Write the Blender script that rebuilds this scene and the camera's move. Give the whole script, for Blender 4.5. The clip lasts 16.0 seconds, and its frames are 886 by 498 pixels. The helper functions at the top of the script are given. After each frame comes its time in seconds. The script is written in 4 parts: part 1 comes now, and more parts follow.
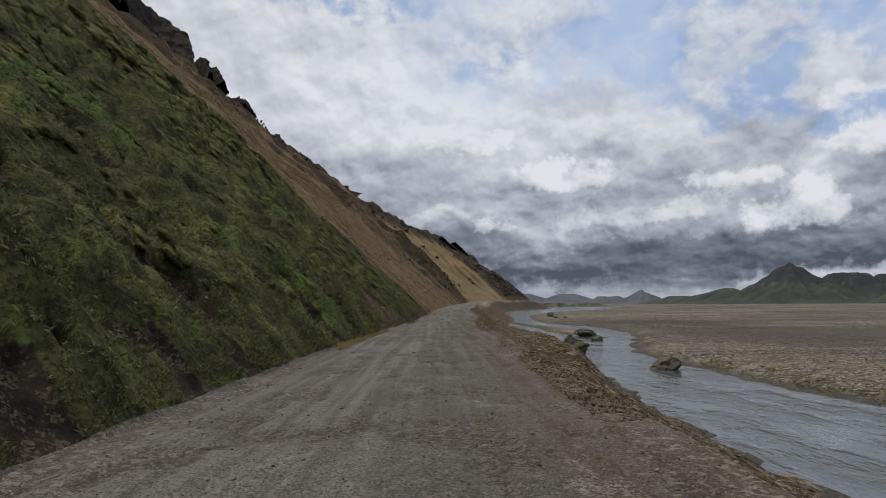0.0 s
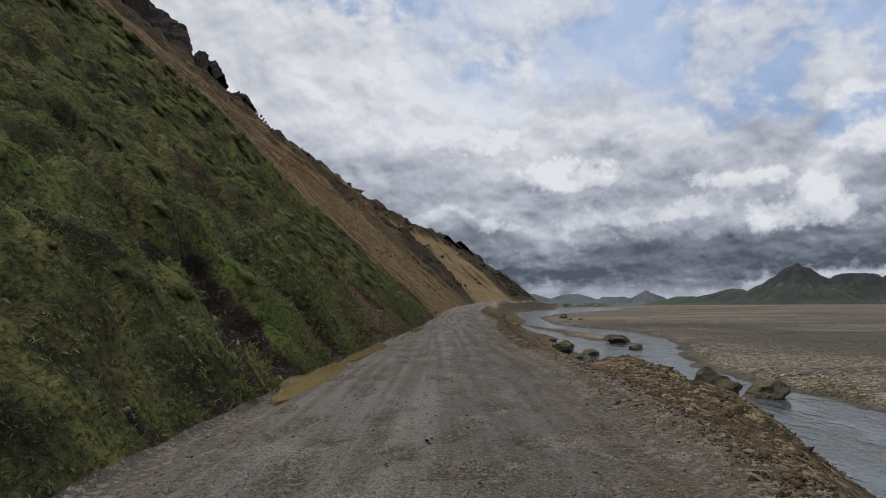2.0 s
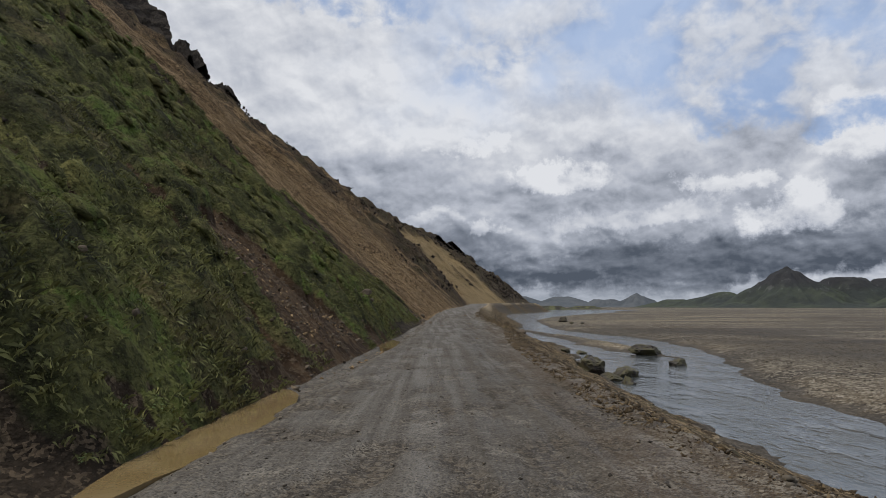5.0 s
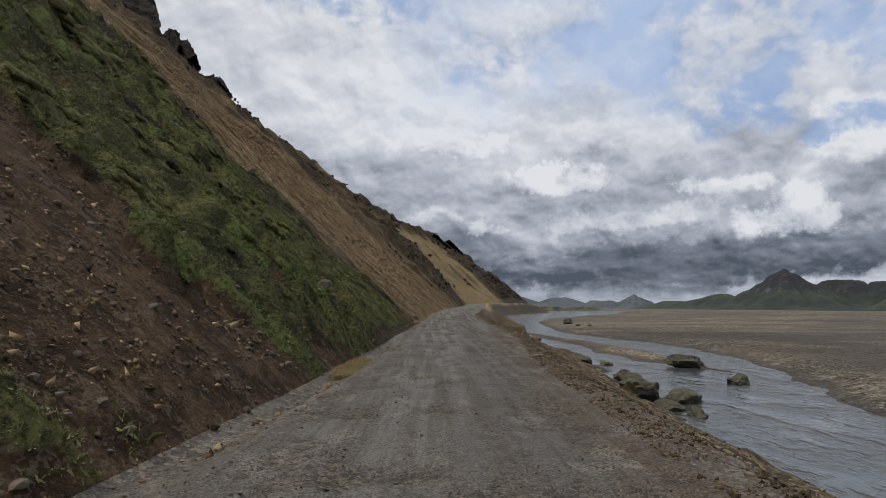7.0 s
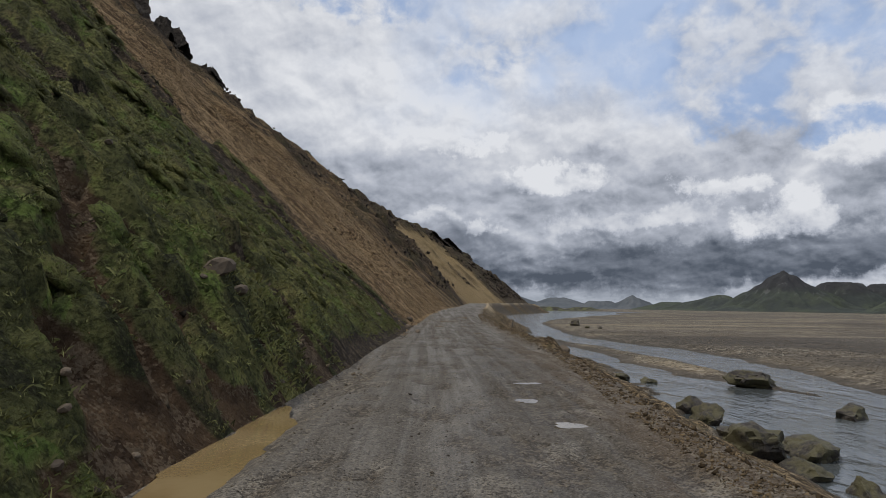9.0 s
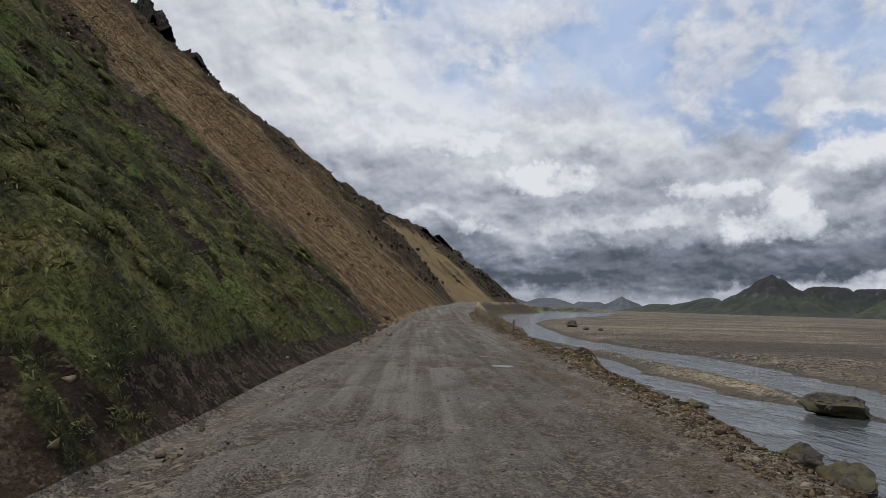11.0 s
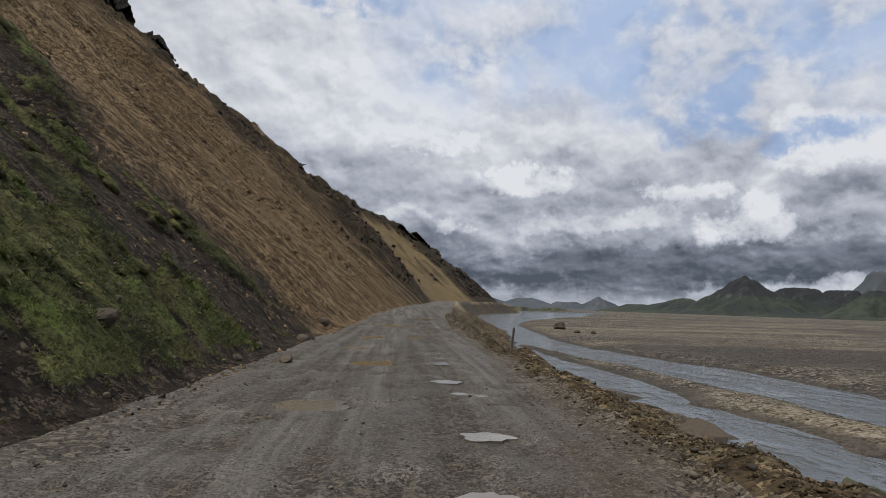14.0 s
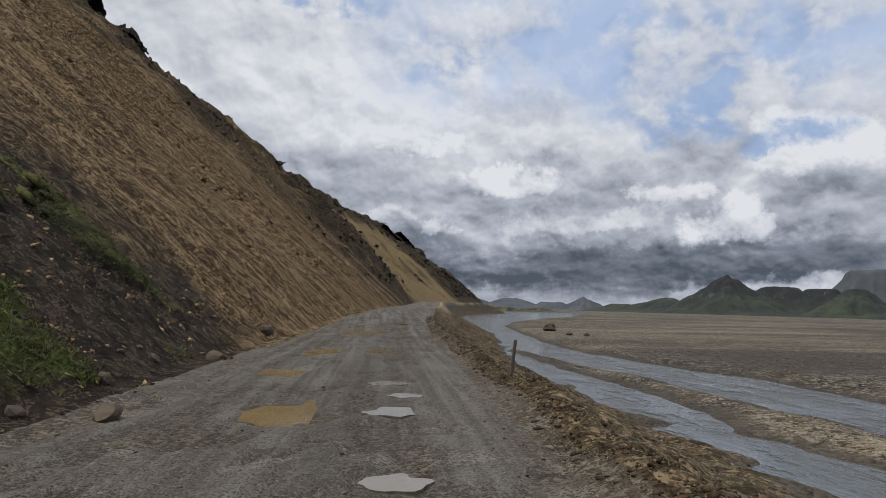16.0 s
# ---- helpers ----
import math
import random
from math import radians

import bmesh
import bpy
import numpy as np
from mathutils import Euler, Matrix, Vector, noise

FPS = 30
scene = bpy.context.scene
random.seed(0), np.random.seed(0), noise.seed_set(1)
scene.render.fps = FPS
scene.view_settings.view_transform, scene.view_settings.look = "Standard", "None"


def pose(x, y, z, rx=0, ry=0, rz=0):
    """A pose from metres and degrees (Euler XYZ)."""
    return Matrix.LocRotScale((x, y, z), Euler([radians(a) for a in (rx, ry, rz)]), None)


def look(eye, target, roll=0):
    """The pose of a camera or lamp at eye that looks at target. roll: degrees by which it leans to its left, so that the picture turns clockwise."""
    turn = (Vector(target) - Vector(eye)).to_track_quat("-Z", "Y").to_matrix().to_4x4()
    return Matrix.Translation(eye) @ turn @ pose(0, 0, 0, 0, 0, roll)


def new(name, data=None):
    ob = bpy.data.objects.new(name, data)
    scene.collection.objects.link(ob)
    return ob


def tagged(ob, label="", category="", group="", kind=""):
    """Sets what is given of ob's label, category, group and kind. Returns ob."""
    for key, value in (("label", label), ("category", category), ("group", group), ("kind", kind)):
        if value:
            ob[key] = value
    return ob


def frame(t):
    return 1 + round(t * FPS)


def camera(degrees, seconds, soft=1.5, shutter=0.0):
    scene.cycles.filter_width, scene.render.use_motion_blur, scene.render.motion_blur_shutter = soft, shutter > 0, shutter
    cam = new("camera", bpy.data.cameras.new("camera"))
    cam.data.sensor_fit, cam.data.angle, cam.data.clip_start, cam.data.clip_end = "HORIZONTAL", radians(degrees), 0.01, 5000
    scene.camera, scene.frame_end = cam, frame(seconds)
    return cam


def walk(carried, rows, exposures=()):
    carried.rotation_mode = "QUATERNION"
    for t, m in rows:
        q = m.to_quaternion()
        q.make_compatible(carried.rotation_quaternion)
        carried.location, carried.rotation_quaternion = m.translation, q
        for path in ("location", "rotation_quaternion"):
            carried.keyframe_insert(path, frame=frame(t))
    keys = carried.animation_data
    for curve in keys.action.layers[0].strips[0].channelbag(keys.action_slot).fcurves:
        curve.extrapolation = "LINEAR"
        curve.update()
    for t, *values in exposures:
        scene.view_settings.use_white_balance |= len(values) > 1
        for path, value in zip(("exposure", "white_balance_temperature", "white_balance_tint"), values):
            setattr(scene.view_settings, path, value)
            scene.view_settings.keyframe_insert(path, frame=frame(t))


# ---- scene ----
cam = camera(75.95, 16.0, soft=0.8)
PATH = [
    (0.0, pose(-0.000, 0.000, 1.237, 95.596, 0.297, -0.526)),
    (0.5, pose(-0.166, 2.488, 1.287, 95.567, 0.178, -0.388)),
    (1.0, pose(-0.316, 4.822, 1.331, 95.622, 0.263, -0.158)),
    (1.5, pose(-0.406, 6.928, 1.352, 95.580, 0.202, -0.150)),
    (2.0, pose(-0.466, 8.910, 1.371, 95.621, 0.210, -0.101)),
    (2.5, pose(-0.476, 10.828, 1.373, 95.662, 0.113, -0.217)),
    (3.0, pose(-0.470, 12.660, 1.378, 95.685, 0.119, -0.394)),
    (3.5, pose(-0.438, 14.421, 1.399, 95.646, 0.043, -0.654)),
    (4.0, pose(-0.409, 16.173, 1.433, 95.702, 0.018, -0.806)),
    (6.5, pose(-0.012, 26.428, 1.392, 95.823, -0.292, -1.328)),
    (7.0, pose(-0.007, 28.569, 1.409, 95.815, -0.424, -1.322)),
    (7.5, pose(-0.006, 30.733, 1.428, 95.774, -0.491, -1.345)),
    (8.0, pose(0.007, 32.875, 1.448, 95.775, -0.679, -1.402)),
    (8.5, pose(0.061, 34.973, 1.468, 95.718, -0.770, -1.495)),
    (9.0, pose(0.106, 37.042, 1.490, 95.728, -0.886, -1.532)),
    (11.5, pose(0.902, 47.262, 1.295, 95.610, -1.889, -2.738)),
    (12.0, pose(1.061, 49.312, 1.307, 95.654, -1.873, -2.972)),
    (12.5, pose(1.248, 51.274, 1.321, 95.652, -1.992, -3.353)),
    (13.0, pose(1.450, 53.067, 1.331, 95.637, -1.991, -3.738)),
    (13.5, pose(1.650, 54.819, 1.342, 95.665, -1.887, -4.121)),
    (14.0, pose(1.897, 56.455, 1.333, 95.641, -1.937, -4.747)),
    (14.5, pose(2.099, 58.011, 1.358, 95.741, -1.867, -5.182)),
    (15.0, pose(2.282, 59.470, 1.377, 95.748, -1.720, -5.549)),
    (15.5, pose(2.481, 60.798, 1.393, 95.778, -1.713, -5.886)),
    (16.0, pose(2.697, 62.055, 1.394, 95.773, -1.556, -6.211)),
]
walk(cam, PATH)

# ---- sky and sun: broken overcast, soft light ----
world = bpy.data.worlds.new("overcast_sky")
scene.world = world
world.use_nodes = True


class Nodes:
    """Short hand for node trees: a node with its inputs set to values or sockets."""

    def __init__(self, tree):
        self.tree = tree
        tree.nodes.clear()

    def add(self, kind, out=0, props=None, **inputs):
        n = self.tree.nodes.new(kind)
        props = props or {}
        if "operation" in props:
            n.operation = props["operation"]
        if "use_clamp" in props:
            n.use_clamp = props["use_clamp"]
        if "interpolation_type" in props:
            n.interpolation_type = props["interpolation_type"]
        if "attribute_name" in props:
            n.attribute_name = props["attribute_name"]
        if "sky_type" in props:
            n.sky_type, n.sun_disc, n.sun_elevation, n.sun_rotation = props["sky_type"], props["sun_disc"], props["sun_elevation"], props["sun_rotation"]
        for k, v in inputs.items():
            key = int(k[1:]) if k[0] == "_" else k.replace("_", " ")
            if isinstance(v, bpy.types.NodeSocket):
                self.tree.links.new(v, n.inputs[key])
            else:
                n.inputs[key].default_value = v
        return n.outputs[out] if len(n.outputs) else n

    def math(self, op, a, b=0.0, clamp=False):
        return self.add("ShaderNodeMath", props={"operation": op, "use_clamp": clamp}, _0=a, _1=b)

    def step(self, v, a, b, lo=0.0, hi=1.0):
        return self.add("ShaderNodeMapRange", props={"interpolation_type": "SMOOTHSTEP"}, _0=v, _1=a, _2=b, _3=lo, _4=hi)

    def mix(self, f, a, b, mode="MIX"):
        n = self.tree.nodes.new("ShaderNodeMix")
        n.data_type, n.blend_type = "RGBA", mode
        for sock, v in ((n.inputs[0], f), (n.inputs[6], a), (n.inputs[7], b)):
            if isinstance(v, bpy.types.NodeSocket):
                self.tree.links.new(v, sock)
            else:
                sock.default_value = (*v, 1) if isinstance(v, tuple) and len(v) == 3 else v
        return n.outputs[2]

    def noise(self, vec, scale, detail=4.0, rough=0.55, distort=0.0):
        return self.add("ShaderNodeTexNoise", Vector=vec, Scale=scale, Detail=detail, Roughness=rough, Distortion=distort)

    def scaled(self, vec, sx, sy, sz):
        return self.add("ShaderNodeVectorMath", props={"operation": "MULTIPLY"}, _0=vec, _1=(sx, sy, sz))


SUN_ELEVATION, SUN_TURN = radians(64), radians(262)
w = Nodes(world.node_tree)
sky = w.add("ShaderNodeTexSky", props={"sky_type": "NISHITA", "sun_disc": False, "sun_elevation": SUN_ELEVATION, "sun_rotation": SUN_TURN})
way = w.add("ShaderNodeTexCoord", out=0)
parts = w.tree.nodes.new("ShaderNodeSeparateXYZ")
w.tree.links.new(way, parts.inputs[0])
up = w.math("MAXIMUM", parts.outputs[2], 0.0)
# cloud heaps crowd together towards the horizon
squeezed = w.math("ADD", w.math("MULTIPLY", up, 1.15), w.math("DIVIDE", w.math("MULTIPLY", up, 0.25), w.math("ADD", up, 0.1)))


def heap(scale, rise, detail, rough):
    """Cloud thickness, and how much of it turns to the light from above."""
    here = w.add("ShaderNodeCombineXYZ", _0=parts.outputs[0], _1=parts.outputs[1], _2=squeezed)
    over = w.add("ShaderNodeVectorMath", props={"operation": "ADD"}, _0=here, _1=(0.35 * rise, 0.0, rise))
    thick = w.noise(here, scale, detail, rough, 0.25)
    return thick, w.math("SUBTRACT", thick, w.noise(over, scale, detail, rough, 0.25))


swirl = w.add("ShaderNodeTexNoise", out=1, Vector=way, Scale=8.0, Detail=7.0, Roughness=0.64)
bend = w.tree.nodes.new("ShaderNodeSeparateXYZ")
w.tree.links.new(swirl, bend.inputs[0])
bearing = w.math("ADD", w.math("MULTIPLY", w.math("ARCTAN2", parts.outputs[0], parts.outputs[1]), 57.3), w.math("MULTIPLY", w.math("SUBTRACT", bend.outputs[0], 0.5), 20.0))
climb = w.math("ADD", w.math("MULTIPLY", w.math("ARCSINE", parts.outputs[2]), 57.3), w.math("MULTIPLY", w.math("SUBTRACT", bend.outputs[1], 0.5), 11.0))


def spot(b, e, wide, tall):
    """1 at a bearing and elevation of the sky (degrees), falling to 0 at its ragged rim."""
    p, q = w.math("DIVIDE", w.math("SUBTRACT", bearing, b), wide), w.math("DIVIDE", w.math("SUBTRACT", climb, e), tall)
    return w.step(w.math("ADD", w.math("MULTIPLY", p, p), w.math("MULTIPLY", q, q)), 1.7, 0.0)


bulk, bulk_lit = heap(3.0, 0.06, 5, 0.45)
puff, puff_lit = heap(8.5, 0.026, 6, 0.5)
curl, curl_lit = heap(25.0, 0.010, 5, 0.52)
shade = w.math("ADD", w.step(up, 0.03, 0.34, 0.45, 0.80), w.math("MULTIPLY", w.math("SUBTRACT", bulk, 0.5), 0.34))
for lit, gain in ((bulk_lit, 0.8), (puff_lit, 0.9), (curl_lit, 0.5), (w.math("SUBTRACT", puff, 0.5), 0.16)):
    shade = w.math("ADD", shade, w.math("MULTIPLY", lit, gain))
LIGHT = [(-13.9, 23.3, 17.2, 7.8, 0.03), (8.2, 21.8, 19.8, 4.2, 0.07), (20.9, 16.7, 10.4, 3.1, 0.1), (12.9, 12.3, 4.2, 1.2, 0.42),
         (4.1, 15.1, 2.3, 1.1, 0.25), (26.2, 11.0, 2.0, 1.5, 0.42), (32.0, 8.7, 2.6, 2.1, 0.42), (39.2, 14.8, 4.9, 2.9, 0.4),
         (34.3, 11.6, 5.2, 2.3, 0.15), (4.0, 7.4, 2.6, 1.0, 0.34), (36.5, 2.3, 7.8, 0.9, 0.34), (16.9, 7.5, 2.9, 1.1, 0.22),
         (23.1, 8.1, 3.6, 1.2, 0.24), (-1.7, 8.7, 2.9, 0.9, 0.2), (-4.1, 16.7, 3.1, 1.6, 0.16)]
DARK = [(18.9, 3.5, 17.7, 1.8, 0.3), (36.3, 4.6, 9.9, 2.3, 0.28), (6.9, 2.8, 6.8, 1.1, 0.18), (-6.9, 14.2, 9.9, 3.1, 0.12),
         (14.5, 19.3, 4.7, 1.8, 0.18), (21.8, 12.4, 8.8, 2.6, 0.14), (29.2, 15.2, 6.2, 2.1, 0.1), (8.1, 10.6, 10.9, 2.1, 0.12),
         (37.3, 9.8, 4.7, 2.1, 0.16), (17.9, 5.6, 15.6, 1.4, 0.12)]
CLEAR = [(7.1, 24.9, 6.0, 2.2), (35.6, 20.5, 5.7, 2.2), (37.7, 15.5, 4.9, 1.5), (22.3, 26.2, 13.0, 2.7),
         (35.8, 24.1, 8.8, 2.5), (-8.3, 28.6, 8.8, 1.8), (23.7, 22.4, 5.7, 1.9), (30.7, 18.4, 7.3, 2.2)]
for b, e, wide, tall, gain in LIGHT:
    shade = w.math("ADD", shade, w.math("MULTIPLY", spot(b, e, wide, tall), gain))
for b, e, wide, tall, gain in DARK:
    shade = w.math("SUBTRACT", shade, w.math("MULTIPLY", spot(b, e, wide, tall), gain))
cloud = w.add("ShaderNodeValToRGB", Fac=shade)
tones = cloud.node.color_ramp
tones.elements[0].position, tones.elements[0].color = 0.0, (0.080, 0.097, 0.128, 1)
tones.elements[1].position, tones.elements[1].color = 1.0, (0.735, 0.752, 0.79, 1)
for at, col in ((0.3, (0.212, 0.238, 0.29, 1)), (0.6, (0.44, 0.470, 0.54, 1))):
    tones.elements.new(at).color = col
clear = 0.0
for b, e, wide, tall in CLEAR:
    clear = w.math("MAXIMUM", spot(b, e, wide, tall), clear)
clear = w.math("MULTIPLY", clear, w.step(w.math("ADD", w.math("MULTIPLY", puff, 0.6), w.math("MULTIPLY", curl, 0.4)), 0.60, 0.44))
blue = w.mix(1.0, sky, (0.09, 0.09, 0.09), "MULTIPLY")
seen = w.mix(w.math("MULTIPLY", clear, 0.8), cloud, w.mix(0.7, blue, (0.22, 0.37, 0.68)))
veil = w.math("MULTIPLY", w.step(climb, 14.0, 24.0), w.step(bearing, -14.0, 16.0))
seen = w.mix(w.math("MULTIPLY", veil, w.step(puff, 0.62, 0.40, 0.15, 0.75)), seen, (0.45, 0.56, 0.77))
low = w.step(up, 0.045, 0.0)
seen = w.mix(w.math("MULTIPLY", low, 0.5), seen, (0.40, 0.44, 0.50))
w.add("ShaderNodeOutputWorld", Surface=w.add("ShaderNodeBackground", Color=seen, Strength=1.0))

lamp = bpy.data.lights.new("sun", "SUN")
lamp.energy, lamp.angle, lamp.color = 2.5, radians(12), (1.0, 0.95, 0.88)
sun = new("sun", lamp)
sun.matrix_world = look((math.sin(SUN_TURN) * math.cos(SUN_ELEVATION) * 50, math.cos(SUN_TURN) * math.cos(SUN_ELEVATION) * 50, math.sin(SUN_ELEVATION) * 50), (0, 0, 0))


# ---- materials ----
def material(name, build, rough=0.9, spec=0.12):
    """A surface from build(nodes, position), which returns colour and, if it likes, roughness and a bump height with its depth."""
    m = bpy.data.materials.new(name)
    m.use_nodes = True
    n = Nodes(m.node_tree)
    pos = n.add("ShaderNodeNewGeometry", out=0)
    got = build(n, pos)
    colour, r, bump, depth = (list(got) + [None] * 4)[:4]
    args = {"Base_Color": colour, "Roughness": rough if r is None else r, "Specular_IOR_Level": spec}
    if bump is not None:
        args["Normal"] = n.add("ShaderNodeBump", Strength=1.0, Distance=depth, Height=bump)
    n.add("ShaderNodeOutputMaterial", Surface=n.add("ShaderNodeBsdfPrincipled", **args))
    return m


def attr(n, name):
    return n.add("ShaderNodeAttribute", out=2, props={"attribute_name": name})


def pebbles(n, pos, scale):
    """A colour and a height for each small stone of loose gravel."""
    v = n.add("ShaderNodeTexVoronoi", Vector=pos, Scale=scale)
    tone = n.add("ShaderNodeSeparateColor", out=0, Color=v.node.outputs[1])
    return tone, v


def turf(n, pos):
    """Patches of moss, lush grass and dry grass, with near-black blotches set by noise."""
    patch = n.noise(n.scaled(pos, 0.55, 0.8, 0.55), 1.0, 6, 0.66, 0.6)
    area, dots = n.noise(pos, 0.2, 4, 0.6), n.noise(pos, 4.2, 4, 0.65)
    c = n.mix(n.step(patch, 0.36, 0.62), (0.038, 0.041, 0.017), (0.150, 0.150, 0.054))
    c = n.mix(n.math("MULTIPLY", n.step(patch, 0.52, 0.60), 0.85), c, n.mix(n.step(area, 0.45, 0.58), (0.112, 0.165, 0.036), (0.215, 0.200, 0.070)))
    c = n.mix(n.math("MULTIPLY", n.step(n.noise(pos, 0.42, 5, 0.6), 0.53, 0.64), 0.6), c, (0.145, 0.112, 0.056))
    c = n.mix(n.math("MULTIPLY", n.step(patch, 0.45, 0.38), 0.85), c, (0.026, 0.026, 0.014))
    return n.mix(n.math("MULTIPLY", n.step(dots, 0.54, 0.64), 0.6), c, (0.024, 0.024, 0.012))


def road_look(n, pos):
    lane, pit = attr(n, "lane"), attr(n, "pit")
    y = n.add("ShaderNodeSeparateXYZ", out=1, _0=pos)
    large, small, grain = n.noise(pos, 0.4, 4), n.noise(pos, 4.5, 5, 0.6), n.noise(pos, 30, 4, 0.65)
    streak = n.noise(n.scaled(pos, 3.4, 0.10, 1), 1.0, 4, 0.55)
    rut = n.noise(n.scaled(pos, 9.0, 0.22, 1), 1.0, 3, 0.5)
    tone, cell = pebbles(n, pos, 48)
    gravel, knob = pebbles(n, pos, 19)
    sway = n.math("ADD", lane, n.math("MULTIPLY", n.math("SUBTRACT", large, 0.5), 1.3))
    c = n.mix(n.step(small, 0.3, 0.7), (0.060, 0.051, 0.040), (0.092, 0.080, 0.064))
    # packed grey tracks, with the marks of tyres
    packed = n.math("MULTIPLY", n.step(sway, -2.6, -1.9), n.step(sway, 0.35, -0.15))
    beyond = n.math("MULTIPLY", n.step(y, 58, 66), n.math("MULTIPLY", n.step(sway, 0.9, 1.3), n.step(sway, 2.7, 2.2)))
    packed = n.math("MAXIMUM", packed, beyond)
    c = n.mix(n.math("MULTIPLY", packed, 0.75), c, n.mix(n.step(streak, 0.38, 0.62), (0.090, 0.080, 0.067), (0.142, 0.130, 0.112)))
    c = n.mix(n.math("MULTIPLY", n.math("MULTIPLY", n.step(rut, 0.52, 0.60), packed), 0.45), c, (0.058, 0.050, 0.041))
    # damp brown edge towards the river
    edge = n.math("MULTIPLY", n.step(sway, 1.2, 1.75), n.math("SUBTRACT", 1.0, beyond))
    c = n.mix(n.math("MULTIPLY", edge, 0.85), c, n.mix(small, (0.052, 0.035, 0.020), (0.088, 0.062, 0.036)))
    c = n.mix(n.math("MULTIPLY", pit, 0.85), c, n.mix(n.step(gravel, 0.4, 0.8), (0.034, 0.026, 0.018), (0.098, 0.078, 0.054)))
    loose = n.step(n.math("ADD", n.math("ABSOLUTE", sway), n.math("MULTIPLY", small, 1.6)), 2.6, 3.6, 0.15, 1.0)
    c = n.mix(n.math("MULTIPLY", n.step(tone, 0.7, 0.95), 0.5), c, (0.175, 0.155, 0.125))
    c = n.mix(n.math("MULTIPLY", n.step(tone, 0.3, 0.05), 0.6), c, (0.024, 0.019, 0.014))
    c = n.mix(n.math("MULTIPLY", n.math("MULTIPLY", n.step(gravel, 0.62, 0.95), loose), 0.7), c, (0.21, 0.178, 0.132))
    strewn = n.math("MULTIPLY", n.step(n.noise(n.scaled(pos, 1.0, 0.6, 1), 1.3, 5, 0.65), 0.55, 0.64), n.step(tone, 0.35, 0.6))
    c = n.mix(n.math("MULTIPLY", strewn, 0.6), c, (0.215, 0.192, 0.155))
    c = n.mix(n.math("MULTIPLY", n.step(grain, 0.5, 0.7), 0.35), c, (0.032, 0.026, 0.020))
    damp = n.step(n.math("ADD", n.math("MULTIPLY", streak, 0.6), n.math("MULTIPLY", large, 0.4)), 0.40, 0.58)
    r = n.math("SUBTRACT", 0.86, n.math("MULTIPLY", damp, 0.3))
    h = n.math("ADD", n.math("MULTIPLY", n.step(cell, 0.0, 0.6, 1.0, 0.0), 0.5), n.math("ADD", small, n.math("MULTIPLY", rut, 0.5)))
    return c, r, h, 0.03


